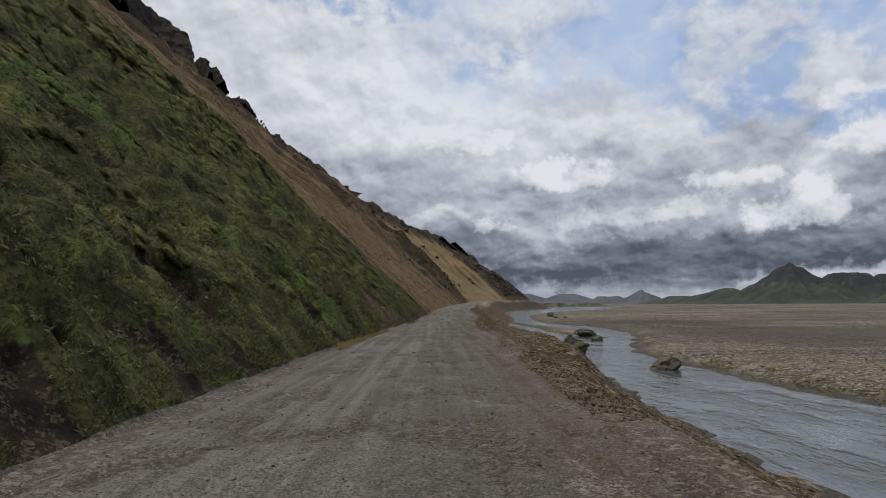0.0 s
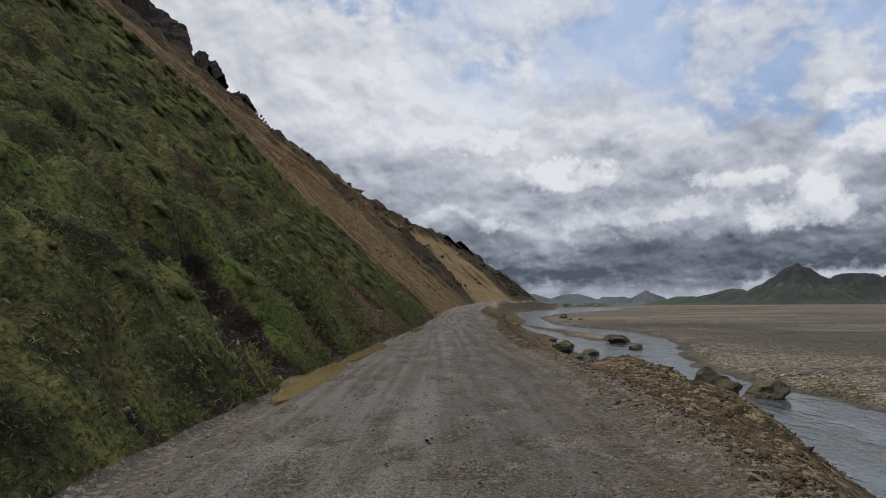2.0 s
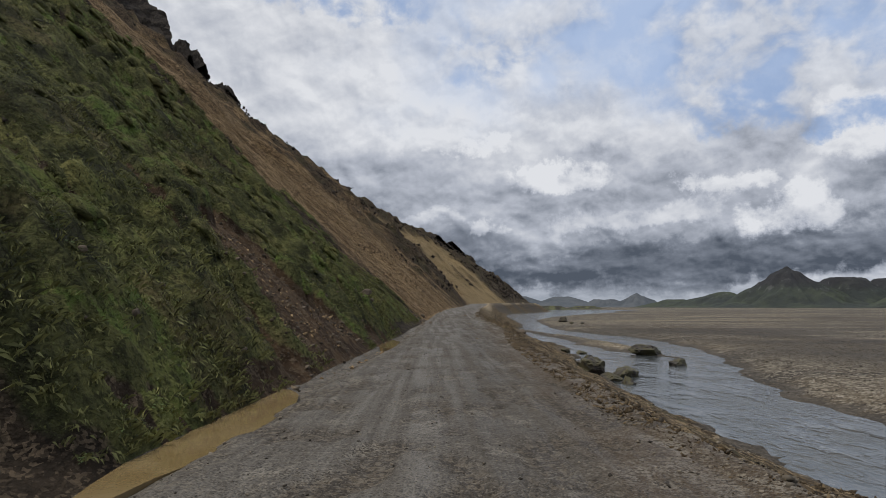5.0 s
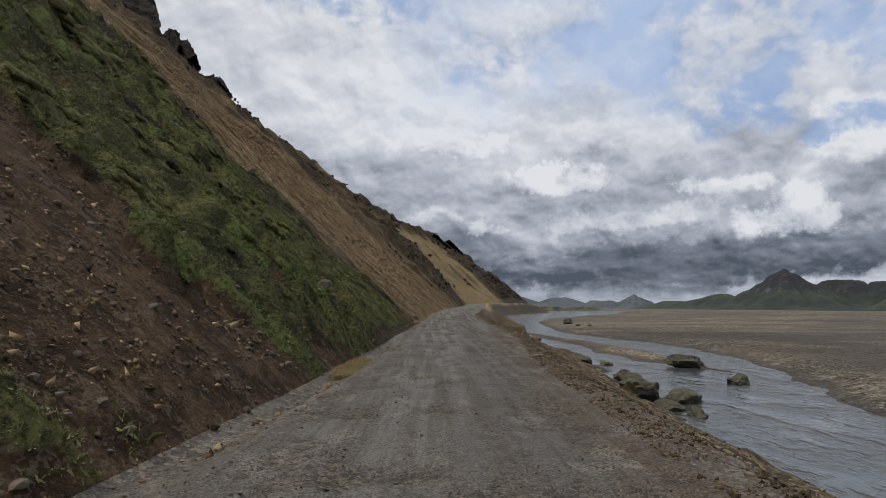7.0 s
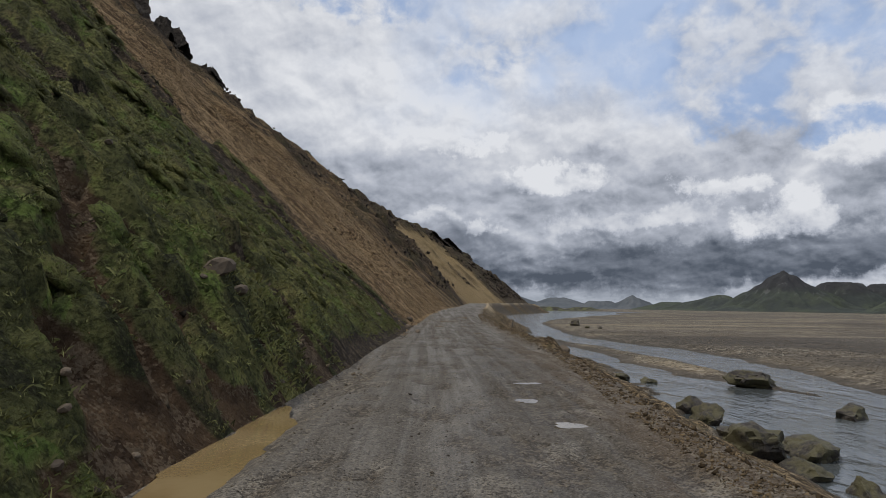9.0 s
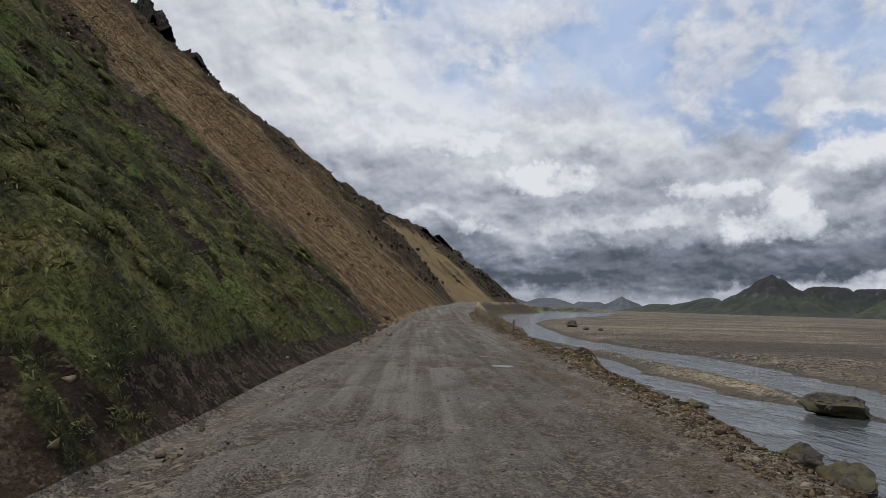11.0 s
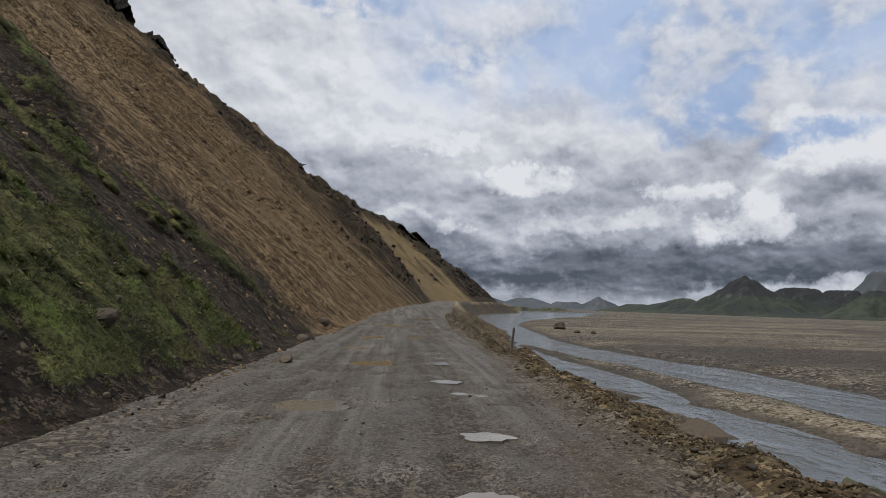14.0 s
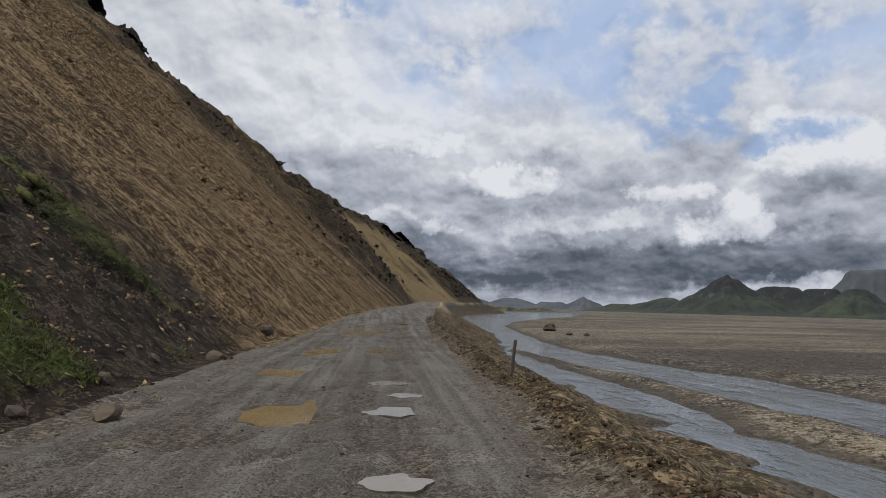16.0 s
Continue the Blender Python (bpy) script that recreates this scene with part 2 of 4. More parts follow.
def hill_look(n, pos):
    plants, scree, dark = attr(n, "plants"), attr(n, "scree"), attr(n, "dark")
    large, small, tiny = n.noise(pos, 0.16, 5), n.noise(pos, 1.7, 6, 0.62), n.noise(pos, 11, 5, 0.65)
    flow = n.math('ADD', n.math('MULTIPLY', n.noise(n.scaled(pos, 0.07, 0.42, 0.07), 1.0, 7, 0.66, 0.5), 0.6), n.math('MULTIPLY', n.noise(pos, 0.33, 6, 0.62, 0.6), 0.4))
    grit, cell = pebbles(n, pos, 28)
    chip, slab = pebbles(n, pos, 5.5)
    block, lump = pebbles(n, pos, 1.7)
    y = n.add("ShaderNodeSeparateXYZ", out=1, _0=pos)
    speck = n.math("ADD", n.math("MULTIPLY", grit, 0.45), n.math("ADD", n.math("MULTIPLY", chip, 0.38), n.math("MULTIPLY", block, 0.17)))
    soil = n.mix(n.step(small, 0.35, 0.7), (0.015, 0.012, 0.009), (0.048, 0.037, 0.026))
    red = n.math("MULTIPLY", n.step(y, 54, 44), n.step(y, 24, 32))
    soil = n.mix(red, soil, n.mix(n.step(small, 0.35, 0.7), (0.038, 0.023, 0.013), (0.110, 0.070, 0.038)))
    soil = n.mix(n.math("MULTIPLY", n.step(speck, 0.52, 0.8), 0.75), soil, (0.150, 0.113, 0.075))
    run = n.noise(n.scaled(pos, 0.10, 1.5, 0.10), 1.0, 5, 0.6)
    tan = n.mix(n.step(n.math("ADD", n.math("MULTIPLY", flow, 0.5), n.math("MULTIPLY", run, 0.5)), 0.40, 0.60), (0.078, 0.048, 0.024), (0.215, 0.140, 0.068))
    tan = n.mix(n.math("MULTIPLY", n.step(large, 0.45, 0.65), 0.55), tan, (0.125, 0.090, 0.050))
    tan = n.mix(n.math("MULTIPLY", n.step(n.math("ADD", speck, n.math("MULTIPLY", n.math("SUBTRACT", run, 0.5), 0.8)), 0.5, 0.72), 0.9), tan, (0.46, 0.325, 0.175))
    tan = n.mix(n.math("MULTIPLY", n.step(speck, 0.49, 0.26), 0.9), tan, (0.036, 0.023, 0.013))
    sand = n.mix(n.step(flow, 0.3, 0.7), (0.235, 0.168, 0.080), (0.345, 0.258, 0.135))
    tan = n.mix(n.math("MULTIPLY", n.step(n.math("ADD", n.math("ADD", y, n.math("MULTIPLY", flow, 60)), n.math("MULTIPLY", large, 30)), 243, 264), 0.85), tan, n.mix(n.math("MULTIPLY", n.step(speck, 0.5, 0.3), 0.55), sand, (0.105, 0.070, 0.034)))
    rock = n.mix(n.step(speck, 0.3, 0.75), (0.020, 0.016, 0.013), (0.105, 0.078, 0.052))
    rock = n.mix(n.math("MULTIPLY", n.step(large, 0.48, 0.6), 0.45), rock, (0.040, 0.043, 0.020))
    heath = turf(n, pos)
    # shade in the gaps between tussocks, put into the colour as near-black
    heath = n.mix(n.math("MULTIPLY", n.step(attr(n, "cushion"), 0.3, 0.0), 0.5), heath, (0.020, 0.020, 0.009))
    fuzz = n.noise(pos, 26, 4, 0.7)
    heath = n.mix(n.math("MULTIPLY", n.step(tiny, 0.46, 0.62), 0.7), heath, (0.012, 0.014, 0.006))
    heath = n.mix(n.math("MULTIPLY", n.step(fuzz, 0.52, 0.68), 0.5), heath, (0.135, 0.150, 0.050))
    c = n.mix(scree, soil, tan)
    c = n.mix(n.math("MULTIPLY", dark, 0.92), c, rock)
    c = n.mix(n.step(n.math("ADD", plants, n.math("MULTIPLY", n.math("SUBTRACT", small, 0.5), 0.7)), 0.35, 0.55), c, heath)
    h = n.math("ADD", n.math("ADD", n.math("MULTIPLY", tiny, 0.8), n.math("MULTIPLY", small, 1.5)), n.math("MULTIPLY", speck, 0.9))
    h = n.math("ADD", h, n.math("MULTIPLY", block, n.math("MULTIPLY", dark, 1.5)))
    return c, 0.95, h, 0.2


def plain_look(n, pos):
    wet = attr(n, "wet")
    large = n.noise(n.scaled(pos, 0.012, 0.035, 0), 1.0, 6, 0.6)
    belts = n.noise(n.scaled(pos, 0.010, 0.075, 0), 1.0, 6, 0.6, 0.4)
    thread = n.noise(n.scaled(pos, 0.018, 0.30, 0), 1.0, 6, 0.65, 0.5)
    small = n.noise(pos, 1.1, 6, 0.6)
    x = n.add("ShaderNodeSeparateXYZ", out=0, _0=pos)
    away = n.step(x, 22, 60)
    near_, cell = pebbles(n, pos, 8)
    wide_, _ = pebbles(n, pos, 26)
    cobble, _ = pebbles(n, pos, 3.2)
    tone = n.math('ADD', n.math('MULTIPLY', near_, 0.45), n.math('ADD', n.math('MULTIPLY', wide_, 0.3), n.math('MULTIPLY', cobble, 0.25)))
    c = n.mix(n.step(small, 0.3, 0.7), (0.066, 0.054, 0.039), (0.116, 0.098, 0.072))
    c = n.mix(n.math("MULTIPLY", n.step(large, 0.42, 0.62), 0.6), c, (0.138, 0.110, 0.073))
    c = n.mix(n.math("MULTIPLY", n.step(belts, 0.51, 0.56), 0.85), c, (0.040, 0.035, 0.029))
    c = n.mix(n.math("MULTIPLY", n.step(belts, 0.46, 0.38), 0.7), c, (0.195, 0.156, 0.102))
    c = n.mix(n.math("MULTIPLY", n.math("MULTIPLY", n.step(thread, 0.53, 0.60), away), 0.7), c, (0.205, 0.168, 0.118))
    c = n.mix(n.math("MULTIPLY", n.math("MULTIPLY", n.step(thread, 0.46, 0.38), away), 0.7), c, (0.040, 0.033, 0.025))
    c = n.mix(n.math("MULTIPLY", n.step(tone, 0.54, 0.78), 0.85), c, (0.30, 0.268, 0.215))
    c = n.mix(n.math("MULTIPLY", n.step(tone, 0.46, 0.22), 0.9), c, (0.022, 0.018, 0.014))
    earth = n.mix(n.step(small, 0.35, 0.7), (0.044, 0.031, 0.017), (0.092, 0.067, 0.038))
    earth = n.mix(n.math("MULTIPLY", n.step(tone, 0.52, 0.8), 0.85), earth, (0.235, 0.175, 0.103))
    earth = n.mix(n.math("MULTIPLY", n.step(tone, 0.46, 0.25), 0.85), earth, (0.020, 0.014, 0.009))
    earth = n.mix(n.math("MULTIPLY", n.step(n.noise(pos, 0.5, 6, 0.65), 0.52, 0.64), 0.45), earth, (0.052, 0.049, 0.024))
    y = n.add("ShaderNodeSeparateXYZ", out=1, _0=pos)
    shoulder = n.math("MULTIPLY", n.step(attr(n, "lane"), 5.2, 3.4), n.step(y, 105, 150))
    earth = n.mix(n.math("MULTIPLY", shoulder, 0.8), earth, (0.30, 0.235, 0.150))
    c = n.mix(attr(n, "bank"), c, earth)
    c = n.mix(n.math("MULTIPLY", wet, 0.75), c, (0.041, 0.034, 0.026))
    r = n.math("SUBTRACT", 0.93, n.math("MULTIPLY", wet, 0.18))
    h = n.math("ADD", n.step(cell, 0.0, 0.6, 1.0, 0.0), small)
    return c, r, h, 0.04


def water_look(n, pos):
    big_, mid_ = n.noise(n.scaled(pos, 0.5, 0.22, 0), 1.0, 4), n.noise(n.scaled(pos, 2.6, 1.1, 0), 1.0, 3, 0.5, 0.6)
    fine_ = n.noise(n.scaled(pos, 8.0, 3.2, 0), 1.0, 3, 0.55, 0.5)
    c = n.mix(n.step(big_, 0.35, 0.7), (0.055, 0.062, 0.064), (0.085, 0.093, 0.092))
    # riffles: rough bright water over shallows, slicks between
    lively = n.step(big_, 0.40, 0.60, 0.25, 1.0)
    h = n.math("MULTIPLY", n.math("ADD", n.math("MULTIPLY", fine_, 0.6), n.math("MULTIPLY", mid_, 1.2)), lively)
    return c, 0.06, h, 0.10


def mud_look(n, pos):
    a = n.noise(pos, 1.4, 4)
    return n.mix(n.step(a, 0.35, 0.65), (0.165, 0.115, 0.052), (0.205, 0.150, 0.075)), 0.06, n.noise(pos, 14, 2), 0.002


def clear_puddle_look(n, pos):
    return n.mix(n.noise(pos, 3.0), (0.13, 0.11, 0.085), (0.17, 0.15, 0.12)), 0.05, n.noise(pos, 14, 2), 0.002


def boulder_look(n, pos):
    a, b, c_ = n.noise(pos, 1.3, 6, 0.6), n.noise(pos, 9, 6, 0.65), n.noise(pos, 38, 3)
    c = n.mix(n.step(b, 0.3, 0.7), (0.016, 0.014, 0.013), (0.066, 0.056, 0.046))
    c = n.mix(n.math("MULTIPLY", n.step(n.math("ADD", a, n.math("MULTIPLY", b, 0.3)), 0.58, 0.72), 0.8), c, (0.078, 0.070, 0.030))
    c = n.mix(n.math("MULTIPLY", n.step(c_, 0.56, 0.7), 0.5), c, (0.14, 0.12, 0.095))
    return c, n.math("SUBTRACT", 0.85, n.math("MULTIPLY", a, 0.3)), n.math("ADD", b, n.math("MULTIPLY", c_, 0.4)), 0.05


def stone_look(n, pos):
    pick = n.add("ShaderNodeObjectInfo", out=5)
    b = n.noise(pos, 16, 5, 0.6)
    c = n.mix(pick, (0.060, 0.047, 0.035), (0.155, 0.122, 0.088))
    c = n.mix(n.step(b, 0.4, 0.75), c, (0.075, 0.062, 0.05))
    return c, 0.88, b, 0.015


def chips_look(dark, light):
    def build(n, pos):
        pick = n.add("ShaderNodeNewGeometry", out=8)
        c = n.mix(n.math("POWER", pick, 1.5), dark, light)
        return n.mix(n.math("MULTIPLY", n.noise(pos, 20, 3), 0.4), c, dark), 0.9
    return build


def blade_look(n, pos):
    pick = n.add("ShaderNodeNewGeometry", out=8)
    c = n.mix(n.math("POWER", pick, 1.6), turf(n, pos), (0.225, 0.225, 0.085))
    return n.mix(n.step(pick, 0.25, 0.0), c, (0.046, 0.046, 0.020)), 0.7


def leaf_look(n, pos):
    pick = n.add("ShaderNodeNewGeometry", out=8)
    area = n.noise(pos, 0.8, 3)
    c = n.mix(pick, (0.060, 0.092, 0.024), (0.185, 0.240, 0.085))
    return n.mix(n.math("MULTIPLY", n.step(area, 0.5, 0.62), 0.6), c, (0.095, 0.125, 0.062)), 0.55


def moss_look(n, pos):
    pick = n.add("ShaderNodeNewGeometry", out=8)
    small, fuzz, grain = n.noise(pos, 3.0, 6, 0.65), n.noise(pos, 22, 5, 0.7), n.noise(pos, 70, 3)
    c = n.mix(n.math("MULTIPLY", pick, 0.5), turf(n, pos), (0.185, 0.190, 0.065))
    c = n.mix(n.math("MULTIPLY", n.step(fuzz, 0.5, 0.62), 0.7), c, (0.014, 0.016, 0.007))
    c = n.mix(n.math("MULTIPLY", n.step(small, 0.55, 0.68), 0.6), c, (0.040, 0.030, 0.016))
    c = n.mix(n.math("MULTIPLY", n.step(grain, 0.55, 0.7), 0.5), c, (0.165, 0.18, 0.06))
    return c, 0.95, n.math("ADD", n.math("MULTIPLY", fuzz, 1.2), small), 0.12


def crag_look(n, pos):
    a, b = n.noise(pos, 0.35, 7, 0.68), n.noise(pos, 1.7, 6, 0.7)
    c = n.mix(n.step(b, 0.35, 0.7), (0.022, 0.019, 0.017), (0.088, 0.072, 0.057))
    return n.mix(n.math("MULTIPLY", n.step(a, 0.54, 0.66), 0.5), c, (0.060, 0.048, 0.030)), 0.95, n.math("ADD", a, n.math("MULTIPLY", b, 0.5)), 2.0


def mountain_look(n, pos):
    a, b = n.noise(pos, 0.004, 6, 0.6), n.noise(pos, 0.02, 6, 0.62)
    rill = n.noise(n.scaled(pos, 0.045, 0.045, 0.010), 1.0, 5, 0.6, 0.4)
    z = n.add("ShaderNodeSeparateXYZ", out=2, _0=pos)
    c = n.mix(n.step(a, 0.40, 0.60), (0.038, 0.044, 0.042), (0.054, 0.063, 0.045))
    c = n.mix(n.math("MULTIPLY", n.step(b, 0.48, 0.60), 0.6), c, (0.034, 0.039, 0.037))
    bare = n.math("MULTIPLY", n.step(n.math("ADD", z, n.math("MULTIPLY", b, 70)), 95, 140), 0.85)
    c = n.mix(bare, c, (0.034, 0.034, 0.038))
    c = n.mix(n.math("MULTIPLY", n.step(rill, 0.58, 0.68), n.step(z, 30, 80, 0.0, 0.5)), c, (0.120, 0.120, 0.120))
    return c, 0.95, n.math("ADD", a, b), 10.0


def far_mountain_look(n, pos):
    # the haze of distance is put into the base colour as grey-blue
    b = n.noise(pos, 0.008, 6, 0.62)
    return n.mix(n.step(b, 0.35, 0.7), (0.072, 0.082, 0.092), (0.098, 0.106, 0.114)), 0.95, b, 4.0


def lava_look(n, pos):
    b = n.noise(pos, 0.12, 6, 0.65)
    return n.mix(n.step(b, 0.4, 0.65), (0.038, 0.036, 0.030), (0.095, 0.098, 0.05)), 0.95, b, 1.0


def post_look(n, pos):
    b = n.noise(n.scaled(pos, 30, 30, 2), 1.0, 4)
    return n.mix(b, (0.10, 0.085, 0.07), (0.20, 0.175, 0.145)), 0.8, b, 0.004


ROADWAY = material("gravel_road", road_look, spec=0.22)
HILL = material("slope", hill_look)
PLAIN = material("river_gravel", plain_look)
RIVER = material("silty_water", water_look, spec=0.5)
MUD = material("muddy_water", mud_look, spec=0.5)
PUDDLE = material("rain_water", clear_puddle_look, spec=0.5)
BOULDER = material("wet_basalt", boulder_look, spec=0.35)
STONE = material("tuff_stone", stone_look)
CHIPS = material("scree_chips", chips_look((0.060, 0.038, 0.020), (0.43, 0.300, 0.160)))
BASALT = material("basalt_blocks", chips_look((0.016, 0.013, 0.011), (0.085, 0.066, 0.047)))
PEBBLES = material("pebbles", chips_look((0.030, 0.025, 0.020), (0.27, 0.23, 0.175)))
BROWN_CHIPS = material("dark_chips", chips_look((0.020, 0.016, 0.011), (0.215, 0.168, 0.115)))
RUBBLE = material("bank_rubble", chips_look((0.030, 0.021, 0.012), (0.190, 0.140, 0.082)))
BLADES = material("grass", blade_look)
MOSS = material("moss", moss_look)
CRAG = material("lava_crag", crag_look)
LEAVES = material("herb_leaves", leaf_look)
MOUNTAIN = material("mossy_mountain", mountain_look)
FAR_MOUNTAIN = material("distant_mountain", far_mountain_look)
LAVA = material("mossy_lava", lava_look)
POST = material("weathered_post", post_look)

# potholes: along the road, across it, half lengths, depth
HOLES = [(44.6, 1.25, 0.26, 0.30, 0.07), (46.5, 0.85, 0.24, 0.24, 0.06), (48.6, 1.1, 0.2, 0.28, 0.05), (58.3, 1.2, 0.24, 0.28, 0.06), (60.6, 1.05, 0.24, 0.3, 0.06),
         (62.6, 1.25, 0.25, 0.3, 0.07), (65.4, 1.3, 0.28, 0.34, 0.08), (66.9, 1.05, 0.26, 0.3, 0.08), (69.9, -0.45, 0.95, 0.65, 0.10), (69.9, 1.0, 0.35, 0.4, 0.06),
         (71.4, 1.2, 0.36, 0.36, 0.08), (72.8, 0.9, 0.4, 0.45, 0.08), (74.4, -1.35, 0.95, 0.6, 0.12), (79.3, -1.0, 1.2, 0.6, 0.09), (79.6, 0.5, 1.2, 0.45, 0.08),
         (84.5, 1.3, 0.8, 0.4, 0.06), (90.5, -0.7, 3.2, 1.9, 0.13), (64.2, -0.9, 0.5, 0.6, 0.05), (98.0, 0.6, 1.8, 0.8, 0.08)]

# ---- the lie of the land: plan curves along the road (y), then one height for every place ----
CURVES = {}


def along(y, keys):
    """A smooth curve through (y, value) keys."""
    if id(keys) not in CURVES:
        ky, kv = np.array(keys, float).T
        g = np.linspace(ky[0], ky[-1], 2400)
        v = np.interp(g, ky, kv)
        half = 25
        pad = np.concatenate([np.full(half, v[0]), v, np.full(half, v[-1])])
        CURVES[id(keys)] = g, np.convolve(pad, np.hanning(2 * half + 1) / np.hanning(2 * half + 1).sum(), "valid")
    g, v = CURVES[id(keys)]
    return np.interp(y, g, v)


ROAD = [(-80, -0.6), (0, -0.6), (12, -0.55), (25, -0.25), (43, 0.75), (60, 1.6), (80, 2.2), (100, 3.2), (132, 6.6), (160, 9.8),
        (212, 15.3), (260, 19.5), (302, 26), (330, 33), (400, 57), (470, 82), (510, 86), (560, 76), (700, 40)]
RISE = [(-80, 0), (72, 0.0), (90, 0.12), (110, 0.75), (130, 1.15), (160, 1.35), (200, 2.1), (250, 2.6), (320, 3.0), (400, 4.0), (450, 3.6), (485, 1.0), (520, -2.0), (700, -2.2)]
WIDE = [(-80, 0), (58, 0), (74, 1.0), (95, 0.9), (120, 0.2), (700, 0)]
NEAR = [(-80, 8), (19, 7.9), (26, 8.7), (38, 9.0), (44, 9.0), (50, 9.1), (56, 9.8), (62, 10.7), (68, 11.6), (76, 12.6), (84, 12.5), (98, 12.3), (110, 13.2),
        (128, 16.5), (150, 20), (190, 23.5), (247, 29), (300, 37), (330, 44), (400, 68), (470, 94), (510, 96), (560, 84), (700, 48)]
FAR = [(-80, 18), (22, 16.6), (30, 15), (41, 14.9), (49, 16.5), (54, 17.8), (61, 21.5), (69, 23.6), (82, 26), (90, 25.8), (98, 25), (106, 22.6),
       (119, 21.4), (132, 22.6), (155, 25.6), (187, 30), (220, 40), (250, 52), (300, 74), (330, 88), (414, 130), (491, 150), (700, 260)]
BAR_A = [(64, 19), (69, 17.2), (72, 15.9), (80, 15.4), (89, 15.9), (96, 15.5), (104, 14.9), (114, 14.9), (122, 15.4)]
BAR_B = [(64, 19), (69, 18.6), (74, 19.8), (83, 19.8), (91, 18.9), (100, 17.5), (110, 16.3), (122, 15.4)]
CREST = [(-80, 190), (150, 150), (220, 132), (262, 122), (284, 110), (300, 95), (318, 77), (335, 64), (380, 51.5), (423, 48.5), (433, 40), (446, 31), (459, 24), (480, 8), (500, 2), (530, 1), (700, 0)]
EDGE = [(-80, 2.85), (8, 2.85), (25, 2.8), (34, 2.55), (44, 2.5), (49, 2.9), (56, 3.4), (75, 3.4), (82, 3.0), (110, 3.0), (130, 3.4), (700, 3.5)]
WATER = -2.55
STEEP = 0.84


def lattice(x, y, seed):
    i, j = np.floor(x).astype(np.int64), np.floor(y).astype(np.int64)
    f, g = x - i, y - j
    f, g = f * f * (3 - 2 * f), g * g * (3 - 2 * g)

    def h(a, b):
        n = (a * 374761393 + b * 668265263 + seed * 974634777) & 0xFFFFFFFF
        n = ((n ^ (n >> 13)) * 1274126177) & 0xFFFFFFFF
        return ((n ^ (n >> 16)) & 0xFFFF) / 32767.5 - 1
    return (h(i, j) * (1 - f) + h(i + 1, j) * f) * (1 - g) + (h(i, j + 1) * (1 - f) + h(i + 1, j + 1) * f) * g


def fbm(x, y, seed, octaves=4, gain=0.5):
    total, amp = 0 * x, 1.0
    for o in range(octaves):
        total = total + amp * lattice(x + 17.3 * o, y - 9.1 * o, seed + o)
        x, y, amp = x * 2.03, y * 2.03, amp * gain
    return total


def ramp(v, a, b):
    s = np.clip((v - a) / (b - a), 0, 1)
    return s * s * (3 - 2 * s)


def cushions(x, y, cell, seed):
    """Rounded tussocks scattered by chance, 0 to 1."""
    x, y = x / cell, y / cell
    i, j = np.floor(x), np.floor(y)
    best = 0 * x
    for a in (-1, 0, 1):
        for b in (-1, 0, 1):
            px = i + a + 0.5 + 0.45 * lattice(i + a, j + b, seed)
            py = j + b + 0.5 + 0.45 * lattice(i + a, j + b, seed + 1)
            size = 0.62 + 0.3 * lattice(i + a, j + b, seed + 2)
            best = np.maximum(best, size * np.sqrt(np.clip(1 - ((x - px) ** 2 + (y - py) ** 2) / (0.75 * size + 0.2) ** 2, 0, 1)))
    return best


def scars(y, d):
    """Places near the foot where the turf has slid away, 0 to 1."""
    one = np.exp(-((y - 20.3 - 0.15 * d) / 0.8) ** 4) * (1 - ramp(d, 1.6, 3.0))
    two = np.exp(-((y - 24.7) / 0.75) ** 4) * (1 - ramp(d, 1.0, 1.8))
    run = np.exp(-((y - 32.2 - 0.3 * d) / 0.6) ** 2) * (1 - ramp(d, 4, 6))
    return np.maximum(np.maximum(one, two), run)


